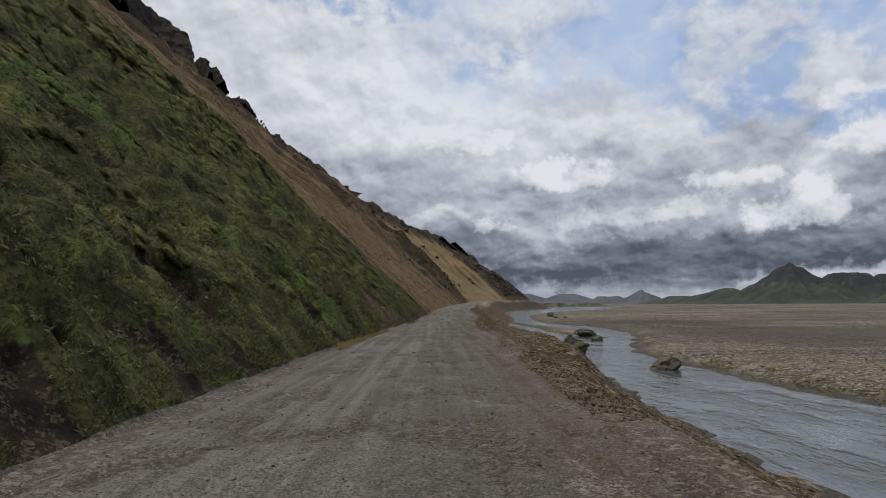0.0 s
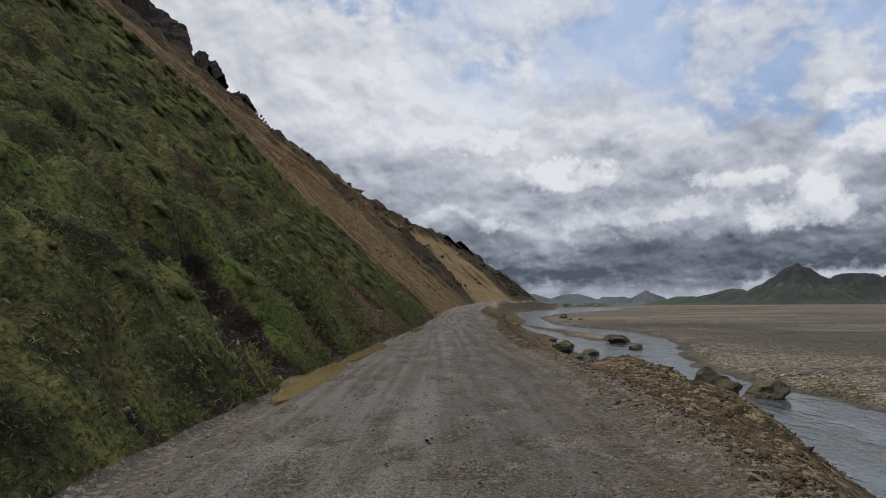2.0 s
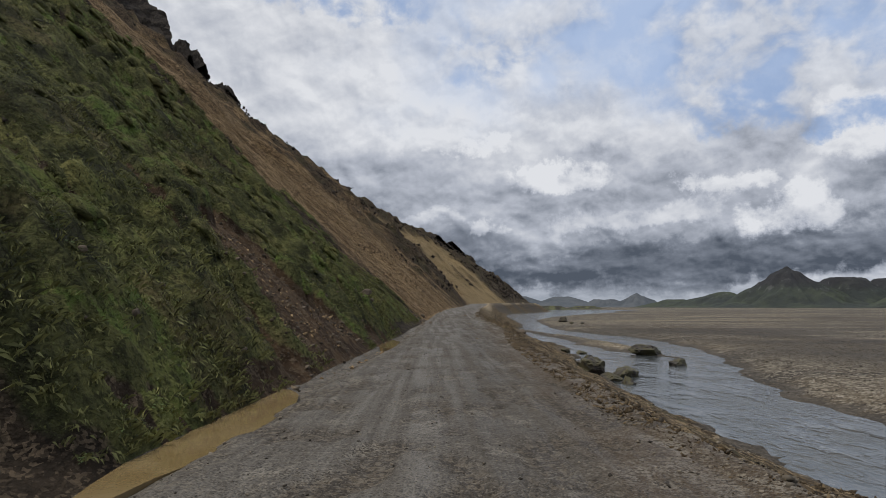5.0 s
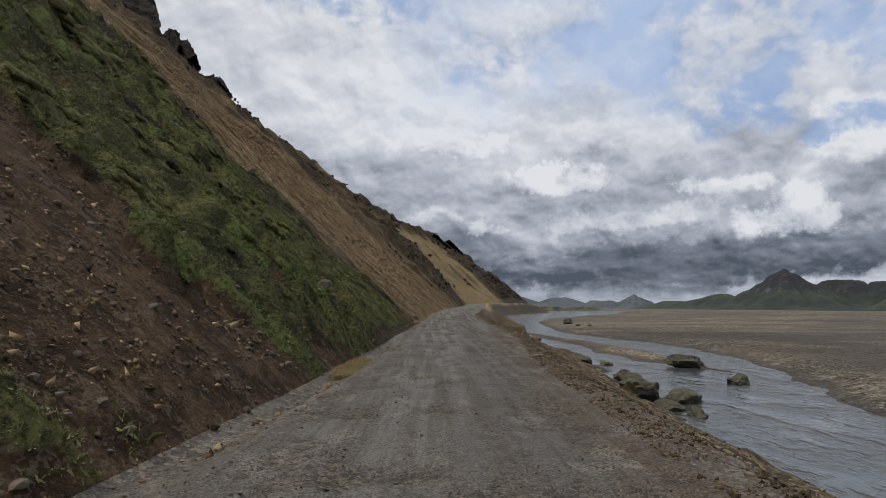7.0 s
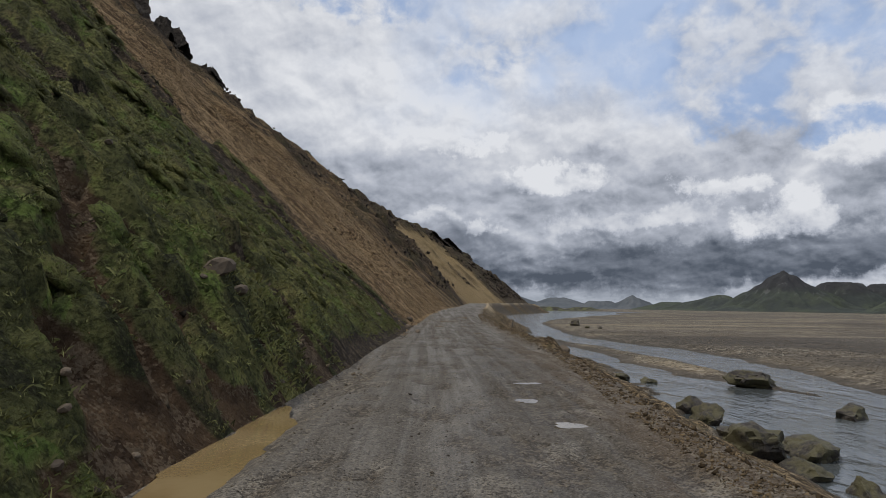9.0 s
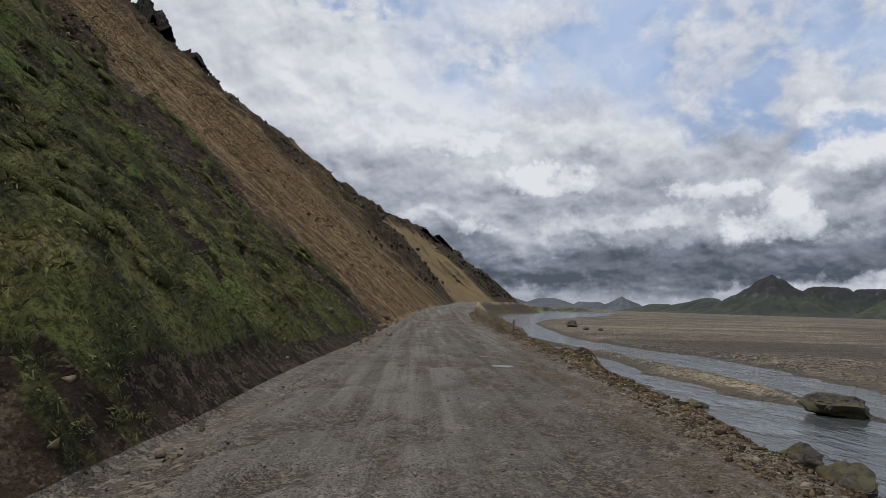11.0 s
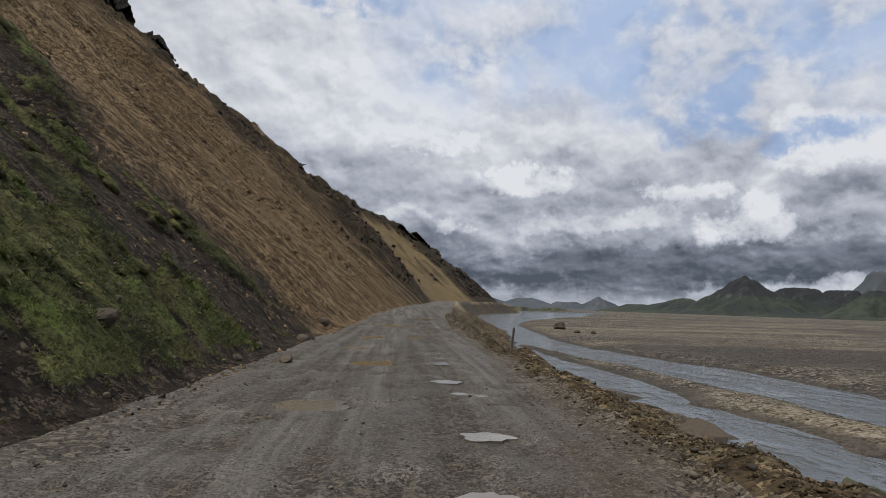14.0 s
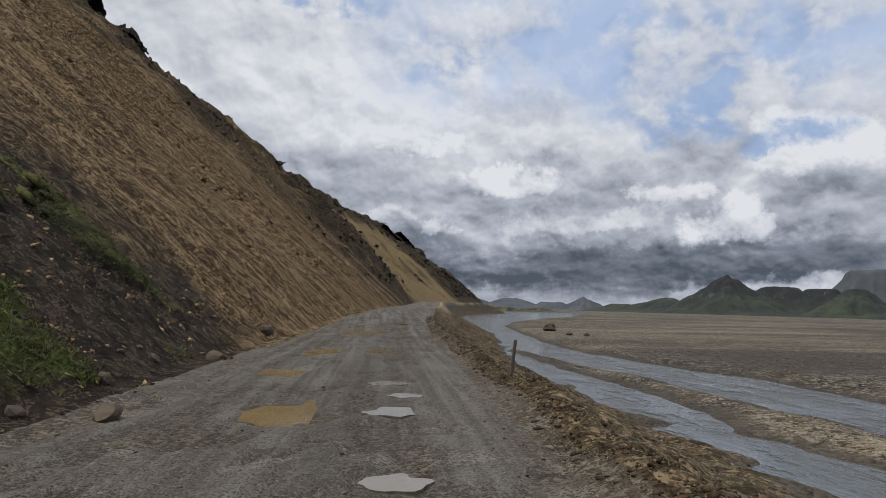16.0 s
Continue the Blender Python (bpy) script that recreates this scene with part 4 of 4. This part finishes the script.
# ---- loose cover made of countless small pieces ----
def spread(name, shapes, pos, size, tilt, mat, label, category, lean=0.0):
    """One mesh of many small copies of some shapes, turned by chance, at places and sizes."""
    rng = np.random.default_rng(len(pos))
    vs, fs, start = [], [], 0
    pick = rng.integers(0, len(shapes), len(pos))
    for k, (v, f) in enumerate(shapes):
        at = np.nonzero(pick == k)[0]
        if not len(at):
            continue
        a, b, c = rng.uniform(0, 2 * np.pi, len(at)), rng.normal(0, tilt, len(at)), rng.normal(0, tilt, len(at))
        ca, sa = np.cos(a), np.sin(a)
        p = np.repeat(v[None], len(at), 0) * size[at].reshape(len(at), 1, -1)
        x, y, z = p[..., 0] + b[:, None] * p[..., 2], p[..., 1] + c[:, None] * p[..., 2], p[..., 2] - b[:, None] * p[..., 0] - c[:, None] * p[..., 1]
        across = x * ca[:, None] - y * sa[:, None]
        p = np.stack([across, x * sa[:, None] + y * ca[:, None], z - lean * across], -1) + pos[at][:, None, :]
        vs.append(p.reshape(-1, 3))
        fs.append((f[None] + (np.arange(len(at)) * len(v))[:, None, None] + start).reshape(-1, f.shape[1]))
        start += len(at) * len(v)
    vs, fs = np.concatenate(vs), np.concatenate(fs)
    me = bpy.data.meshes.new(name)
    me.vertices.add(len(vs))
    me.vertices.foreach_set("co", vs.astype(np.float32).ravel())
    me.loops.add(fs.size)
    me.loops.foreach_set("vertex_index", fs.astype(np.int32).ravel())
    me.polygons.add(len(fs))
    me.polygons.foreach_set("loop_start", np.arange(0, fs.size, fs.shape[1], dtype=np.int32))
    me.update(calc_edges=True)
    me.materials.append(mat)
    return tagged(new(name, me), label, category, kind="stuff")


def chip_shapes(n, flat_=0.6):
    """Small broken stones of eight faces."""
    out = []
    for k in range(n):
        g = np.random.default_rng(200 + k)
        v = np.array([(1, 0, 0), (0, 1, 0), (-1, 0, 0), (0, -1, 0), (0, 0, 1), (0, 0, -1)], float)
        v = (v + g.normal(0, 0.2, v.shape)) * (0.55, 0.45, 0.5 * flat_)
        f = np.array([(0, 1, 4), (1, 2, 4), (2, 3, 4), (3, 0, 4), (1, 0, 5), (2, 1, 5), (3, 2, 5), (0, 3, 5)])
        out.append((v, f))
    return out


def shard_shapes(n):
    """Small flat splinters of four faces."""
    out = []
    for k in range(n):
        g = np.random.default_rng(260 + k)
        v = np.array([(1, 0, -0.3), (-0.5, 0.85, -0.3), (-0.5, -0.85, -0.3), (0, 0, 0.6)]) + g.normal(0, 0.22, (4, 3))
        out.append((v * (0.6, 0.5, 0.5), np.array([(0, 1, 3), (1, 2, 3), (2, 0, 3), (1, 0, 2)])))
    return out


def tuft_shapes(n, blades, seed):
    out = []
    for s in range(n):
        rng = np.random.default_rng(seed + s)
        v, f = [], []
        for _ in range(blades):
            a, lean, tall, wide_ = rng.uniform(0, 6.283), rng.uniform(0.25, 1.0), rng.uniform(0.5, 1.0), rng.uniform(0.035, 0.07)
            ox, oy = rng.normal(0, 0.5, 2)
            dx, dy = math.cos(a), math.sin(a)
            k = len(v)
            v += [(ox - dy * wide_, oy + dx * wide_, -0.1), (ox + dy * wide_, oy - dx * wide_, -0.1),
                  (ox + dx * lean * 0.6, oy + dy * lean * 0.6, tall * 0.66), (ox + dx * lean * 1.3, oy + dy * lean * 1.3, tall * 0.72)]
            f += [(k, k + 1, k + 2), (k, k + 2, k + 3)]
        out.append((np.array(v), np.array(f)))
    return out


def herb_shapes(n, seed):
    out = []
    for s in range(n):
        rng = np.random.default_rng(seed + s)
        v, f = [], []
        for _ in range(13):
            a, el, r, ln = rng.uniform(0, 6.283), rng.uniform(0.1, 1.1), rng.uniform(0.1, 0.6), rng.uniform(0.22, 0.4)
            dx, dy, dz = math.cos(a) * math.cos(el), math.sin(a) * math.cos(el), math.sin(el) * 0.6
            c = (dx * r, dy * r, 0.15 + 0.7 * r * math.sin(el) + rng.uniform(0, 0.3))
            k = len(v)
            wd = ln * 0.38
            v += [c, (c[0] + dx * ln * 0.5 - dy * wd, c[1] + dy * ln * 0.5 + dx * wd, c[2] + dz * ln * 0.5), (c[0] + dx * ln, c[1] + dy * ln, c[2] + dz * ln * 0.4),
                  (c[0] + dx * ln * 0.5 + dy * wd, c[1] + dy * ln * 0.5 - dx * wd, c[2] + dz * ln * 0.5)]
            f += [(k, k + 1, k + 2), (k, k + 2, k + 3)]
        out.append((np.array(v), np.array(f)))
    return out


rng = np.random.default_rng(7)


def slope_places(n, y0, y1, d0, d1, power):
    y = rng.uniform(y0, y1, n)
    d = d0 + (d1 - d0) * rng.uniform(0, 1, n) ** power
    x = along(y, ROAD) - 3.1 - 0.5 * along(y, WIDE) - d
    return x, y, d


# rounded moss hummocks
def hummock_shapes(n):
    out = []
    for s in range(n):
        bm = bmesh.new()
        bmesh.ops.create_icosphere(bm, subdivisions=2, radius=1)
        for v in bm.verts:
            v.co *= 1 + 0.45 * noise.fractal(v.co * 1.3 + Vector((s * 5.1, 0, 0)), 0.8, 2.1, 3)
            v.co.z *= 0.55
        bm.faces.ensure_lookup_table()
        out.append((np.array([v.co[:] for v in bm.verts]), np.array([[v.index for v in f.verts] for f in bm.faces])))
        bm.free()
    return out


x, y, d = slope_places(15000, 4, 92, 1.2, 44, 1.25)
plants, scree, dark = cover(x, y)
keep = rng.uniform(0, 1, len(x)) < plants * ramp(fbm(x / 2.2, y / 1.6, 77, 3), -0.35, 0.35)
x, y, d = x[keep], y[keep], d[keep]
size = np.clip((0.11 + 0.24 * rng.uniform(0, 1, len(x)) ** 2) * (0.75 + 1.5 * ramp(d, 5, 26)), 0.05, 1)
humps = spread("hummocks", hummock_shapes(14), np.stack([x, y, height(x, y) - 0.05 * size], 1), size, 0.2, MOSS, "rounded green and olive moss hummocks on the slope", "moss", lean=0.8)
humps.data.polygons.foreach_set("use_smooth", np.ones(len(humps.data.polygons), bool))

# grass that grows on the hummocks
on = rng.integers(0, len(x), 5 * len(x))
a, r = rng.uniform(0, 2 * np.pi, len(on)), 1.05 * np.sqrt(rng.uniform(0, 1, len(on)))
ox, oy = size[on] * r * np.cos(a), size[on] * r * np.sin(a)
on_top = np.stack([x[on] + ox, y[on] + oy, height(x, y)[on] - 0.12 * size[on] + 0.40 * size[on] * np.sqrt(np.clip(1 - r * r, 0, 1)) - 0.8 * ox], 1)
on_size = (0.045 + 0.04 * rng.uniform(0, 1, len(on))) * (1 + 1.6 * ramp(d[on], 5, 40))

# grass on the slope
x, y, d = slope_places(100000, 4, 100, 0.0, 46, 1.9)
plants, scree, dark = cover(x, y)
keep = rng.uniform(0, 1, len(x)) < plants * (0.55 + 0.45 * ramp(fbm(x / 1.1, y / 1.1, 71), -0.5, 0.3))
x, y, d = x[keep], y[keep], d[keep]
size = (0.045 + 0.05 * rng.uniform(0, 1, len(x)) + 0.05 * ramp(fbm(x / 3, y / 3, 72, 3), 0, 0.7)) * (1 + 1.6 * ramp(d, 5, 40))
spread("grass", tuft_shapes(12, 7, 300), np.concatenate([np.stack([x, y, height(x, y)], 1), on_top]), np.concatenate([size, on_size]), 0.18, BLADES, "dense green and straw-coloured grass tufts on the slope", "grass")

# broad-leaved herbs near the foot
x, y, d = slope_places(36000, 4, 76, 0.1, 20, 1.6)
plants, scree, dark = cover(x, y)
keep = (rng.uniform(0, 1, len(x)) < plants) & (fbm(x / 1.6, y / 1.6, 73, 4) > 0.22 - 0.2 * ramp(y, 38, 46))
x, y = x[keep], y[keep]
spread("herbs", herb_shapes(8, 400), np.stack([x, y, height(x, y)], 1), rng.uniform(0.05, 0.13, len(x)), 0.12, LEAVES, "bright green leafy herbs at the foot of the slope", "plant")

# moss and tufts at the edge of the gravel across the water
y = rng.uniform(17, 36, 900)
x = along(y, FAR) + rng.uniform(-0.3, 2.2, 900)
z = height(x, y)
keep = (z > WATER + 0.03) & (fbm(x / 1.5, y / 2.5, 85, 3) > 0.0)
spread("shore_grass", tuft_shapes(8, 7, 340), np.stack([x, y, z], 1)[keep], rng.uniform(0.05, 0.12, 900)[keep], 0.18, BLADES, "low green tufts at the edge of the river gravel", "grass")

# stones of the scree and of the bare patches
x, y, d = slope_places(260000, 12, 135, -0.6, 46, 1.5)
plants, scree, dark = cover(x, y)
keep = rng.uniform(0, 1, len(x)) < (1 - plants) * (0.12 + 0.88 * ramp(fbm(d / 24, y / 2.0, 74, 3) + 0.4 * fbm(x / 1.2, y / 1.2, 76, 2), -0.15, 0.45)) * np.where(y < 30, 0.4, 1) * np.where(d < 0.5, 0.2, 1)
x, y, d = x[keep], y[keep], d[keep]
size = 0.025 + 0.13 * rng.uniform(0, 1, len(x)) ** 5 + 0.02 * ramp(y, 55, 70) + 0.09 * ramp(d, 4, 30)
orange = ramp(y - 0.52 * d + 3 * fbm(x / 3, y / 3, 82, 3), 62, 75) + 0.6 * ramp(np.abs(y - 37 - 0.45 * d), 6, 2) > rng.uniform(0, 1, len(x))
place = np.stack([x, y, height(x, y)], 1)
spread("scree", shard_shapes(16), place[orange], size[orange], 0.5, CHIPS, "loose orange and tan scree stones on the slope", "stones")
spread("soil_stones", shard_shapes(16), place[~orange], size[~orange], 0.5, BROWN_CHIPS, "dark brown broken stones on bare soil", "stones")

# broken basalt on the dark ribs and along the crest, and far scree stones
x, y, d = slope_places(75000, 95, 470, 4, 115, 1.25)
plants, scree, dark = cover(x, y)
z = height(x, y)
inside = z < along(y, CREST) - 5.0
rock = (rng.uniform(0, 1, len(x)) < 0.4 * ramp(dark, 0.45, 0.9) * ramp(fbm(d / 9, y / 7, 78, 3), -0.5, 0.3)) & inside
size = (0.25 + 1.1 * rng.uniform(0, 1, len(x)) ** 3) * (0.6 + 0.9 * ramp(y, 120, 330))
spread("rubble", chip_shapes(12, 1.0), np.stack([x, y, z], 1)[rock], size[rock], 0.5, BASALT, "dark broken basalt blocks on the upper slope", "rubble")
loose = (rng.uniform(0, 1, len(x)) < (1 - dark) * 0.75 * ramp(fbm(d / 14, y / 5, 79, 3), -0.3, 0.4)) & inside & (y < 330)
spread("far_scree", chip_shapes(12, 0.7), np.stack([x, y, z], 1)[loose], (0.12 + 0.5 * rng.uniform(0, 1, len(x)) ** 4)[loose], 0.5, CHIPS, "tan scree stones strewn over the upper slope", "stones")
# dark lumps of rock where the turf meets the scree
x, y, d = slope_places(9000, 30, 95, 4, 34, 1.0)
plants, scree, dark = cover(x, y)
lumps = (rng.uniform(0, 1, len(x)) < ramp(fbm(x / 4, y / 4, 80, 3), 0.15, 0.6) * ramp(y - 0.52 * d, 58, 70) * (1 - scree))
spread("outcrops", chip_shapes(12, 0.9), np.stack([x, y, height(x, y)], 1)[lumps], (0.12 + 0.45 * rng.uniform(0, 1, len(x)) ** 3)[lumps], 0.5, BASALT, "small dark rock outcrops between turf and scree", "rocks")

# gravel of the banks and the plain
n = 100000
y = 8 + 120 * rng.uniform(0, 1, n) ** 1.25
x = along(y, ROAD) + 2.7 + 40 * rng.uniform(0, 1, n) ** 1.5
z = height(x, y)
keep = (z > WATER + 0.01) & (rng.uniform(0, 1, n) < 0.35 + 0.65 * ramp(fbm(x / 2, y / 2, 75), -0.4, 0.3))
x, y, z = x[keep], y[keep], z[keep]
spread("gravel", chip_shapes(8, 0.5), np.stack([x, y, z], 1), 0.024 + (0.10 + 0.03 * ramp(x, 9, 14)) * rng.uniform(0, 1, len(x)) ** 5 + 0.035 * ramp(x, 12, 30), 0.3, PEBBLES, "grey-brown rounded gravel on the river bank and plain", "gravel")

# rubble of the berm and the upper bank
n = 85000
y = 6 + 100 * rng.uniform(0, 1, n) ** 1.1
u = along(y, EDGE) - 0.55 + np.abs(rng.normal(0.5, 0.75, n)) + rng.uniform(0, 2.6, n) * ramp(np.abs(y - 20.5), 8, 4)
x = along(y, ROAD) + u
z = height(x, y)
keep = (z > WATER + 0.05) & (fbm(x / 0.9, y / 0.9, 83, 3) > -0.25 - 0.5 * ramp(u - along(y, EDGE), 0.8, -0.2))
spread("bank_rubble", shard_shapes(16), np.stack([x, y, z], 1)[keep], (0.020 + 0.07 * rng.uniform(0, 1, n) ** 8)[keep], 0.5, RUBBLE, "tan and brown rubble along the edge of the road", "rubble")

# loose stones on the road
n = 16000
y = 3 + 95 * rng.uniform(0, 1, n)
u = rng.normal(0, 1.6, n)
u = np.where(rng.uniform(0, 1, n) < 0.4, np.sign(u) * (2.0 + 0.8 * rng.uniform(0, 1, n)), u)
keep = np.abs(u) < 2.95
y, u = y[keep], u[keep]
x = along(y, ROAD) + u
spread("loose_stones", chip_shapes(8, 0.5), np.stack([x, y, height(x, y)], 1), 0.014 + 0.04 * rng.uniform(0, 1, len(x)) ** 4, 0.3, PEBBLES, "small loose stones scattered over the gravel road", "stones")

# single larger stones on the verge and the lower slope
STONES = [rock_mesh("stone", (1, 0.8, 0.65), 500 + k, STONE, cuts=6, rounds=2, rough=0.15) for k in range(6)]
spots = [(-6.36, 48.3, 0.28), (-6.1, 47.9, 0.2), (-4.3, 45.6, 0.4), (-3.3, 46.4, 0.55), (-3.2, 47.0, 0.4), (-0.41, 69.2, 0.42), (-2.42, 65.3, 0.5), (-1.5, 69.3, 0.3),
         (-1.6, 71.6, 0.35), (-1.7, 73.9, 0.28), (-1.2, 76.3, 0.55), (-1.4, 83.0, 0.7), (6.8, 65.3, 0.85), (5.7, 66.4, 0.55), (6.3, 67.6, 0.4)]
for _ in range(90):
    yy = rng.uniform(12, 98)
    spots.append((float(along(yy, ROAD)) - 3.0 - 0.5 * float(along(yy, WIDE)) - abs(rng.normal(0, 1.6)), yy, rng.uniform(0.07, 0.18)))
for _ in range(110):
    yy, dd_ = rng.uniform(31, 42), abs(rng.normal(0, 2.6))
    spots.append((float(along(yy, ROAD)) - 3.2 - dd_, yy + 0.45 * dd_, rng.uniform(0.06, 0.18)))
for _ in range(60):
    yy = rng.uniform(14, 98)
    spots.append((float(along(yy, ROAD)) + 3.1 + abs(rng.normal(0, 1.1)), yy, rng.uniform(0.06, 0.15)))
levels = height(np.array([p[0] for p in spots]), np.array([p[1] for p in spots]))
for k, (x, y, s) in enumerate(spots):
    ob = new("stone", STONES[k % 6])
    ob.matrix_world = pose(x, y, float(levels[k]) + 0.1 * s, rng.uniform(-20, 20), rng.uniform(-20, 20), rng.uniform(0, 360)) @ Matrix.Diagonal((s, s, s, 1))
    tagged(ob, "brown angular stone lying beside the gravel road", "stone", group="stones beside the road")

# ---- the marker post on the bank ----
bm = bmesh.new()
bmesh.ops.create_cube(bm, size=1, matrix=Matrix.Diagonal((0.075, 0.05, 0.95, 1)))
bmesh.ops.bevel(bm, geom=bm.edges[:], offset=0.008, segments=2, affect="EDGES")
me = bpy.data.meshes.new("marker_post")
bm.to_mesh(me)
bm.free()
me.materials.append(POST)
px, py = 5.75, 75.0
ob = new("marker_post", me)
ob.matrix_world = pose(px, py, ground_at(px, py) + 0.36, 0, 7, 12)
tagged(ob, "weathered wooden marker post leaning on the river bank", "post")


# ---- mountains in the distance ----
def mountain(name, bearing, away, tall, half, mat, label, seed, flat_top=0.0, deep=0.8, sharp=1.15):
    """A mountain at a bearing in degrees right of north, with its height and half width seen as tangent and degrees."""
    hgt, rx = tall * away, math.tan(radians(half)) * away
    ry = rx * deep
    n = 96
    gx, gy = np.meshgrid(np.linspace(-1.25, 1.25, n), np.linspace(-1.25, 1.25, n))
    r = np.hypot(gx, gy) * (1 + 0.12 * fbm(gx * 1.6 + seed, gy * 1.6, seed, 3))
    base = np.clip(1 - r, 0, 1) ** sharp
    base = np.minimum(base, 1 - flat_top) / (1 - flat_top)
    ridge = 1 - np.abs(fbm(gx * 3 + seed, gy * 3, seed + 5, 5))
    turn = np.arctan2(gy, gx)
    gully = np.abs(fbm(turn * 2.6 + seed, r * 1.6, seed + 9, 4))
    z = hgt * base * (0.9 + 0.1 * ridge) - 0.16 * hgt * gully * np.clip(4 * base, 0, 1) * np.clip(3 * (1 - base), 0, 1)
    z = z / z.max() * hgt - 3.2 - 6 * (base <= 0)
    a = radians(bearing)
    X = 2.7 + math.sin(a) * away + gx * rx * math.cos(a) + gy * ry * math.sin(a)
    Y = 62 + math.cos(a) * away - gx * rx * math.sin(a) + gy * ry * math.cos(a)
    k = np.arange(n * n).reshape(n, n)
    me = bpy.data.meshes.new(name)
    me.from_pydata(np.stack([X, Y, z], -1).reshape(-1, 3).tolist(), [], np.stack([k[:-1, :-1], k[:-1, 1:], k[1:, 1:], k[1:, :-1]], -1).reshape(-1, 4).tolist())
    me.polygons.foreach_set("use_smooth", np.ones((n - 1) ** 2, bool))
    me.materials.append(mat)
    return tagged(new(name, me), label, "mountain", group="mountains beyond the plain")


GREEN, GREY = "dark mossy green volcanic mountain beyond the plain", "grey-blue distant mountain on the horizon"
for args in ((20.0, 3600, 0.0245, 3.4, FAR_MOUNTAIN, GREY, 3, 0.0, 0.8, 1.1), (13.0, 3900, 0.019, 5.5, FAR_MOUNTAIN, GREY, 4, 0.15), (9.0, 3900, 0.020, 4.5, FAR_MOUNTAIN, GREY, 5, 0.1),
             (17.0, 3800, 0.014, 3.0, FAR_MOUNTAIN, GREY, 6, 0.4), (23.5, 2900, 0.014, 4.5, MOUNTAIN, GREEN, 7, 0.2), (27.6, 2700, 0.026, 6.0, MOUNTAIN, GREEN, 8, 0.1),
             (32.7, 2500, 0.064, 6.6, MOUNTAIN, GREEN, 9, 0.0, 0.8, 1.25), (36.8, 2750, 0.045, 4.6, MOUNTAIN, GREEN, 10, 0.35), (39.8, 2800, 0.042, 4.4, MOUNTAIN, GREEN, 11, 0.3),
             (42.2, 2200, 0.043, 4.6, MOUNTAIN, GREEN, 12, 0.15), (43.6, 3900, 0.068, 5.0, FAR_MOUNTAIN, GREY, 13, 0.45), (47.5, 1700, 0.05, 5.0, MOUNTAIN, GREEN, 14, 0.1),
             (54, 2300, 0.06, 6.0, MOUNTAIN, GREEN, 15, 0.1), (64, 2300, 0.05, 7.0, MOUNTAIN, GREEN, 16, 0.1)):
    mountain("mountain", *args)
for b, away, tall, half, seed in ((12.2, 760, 0.008, 2.6, 21), (15.5, 950, 0.0065, 2.4, 22), (9.5, 800, 0.012, 2.6, 23)):
    tagged(mountain("lava_field", b, away, tall, half, LAVA, "low mossy lava hummocks at the edge of the plain", seed, 0.4), category="lava field", group="lava hummocks")
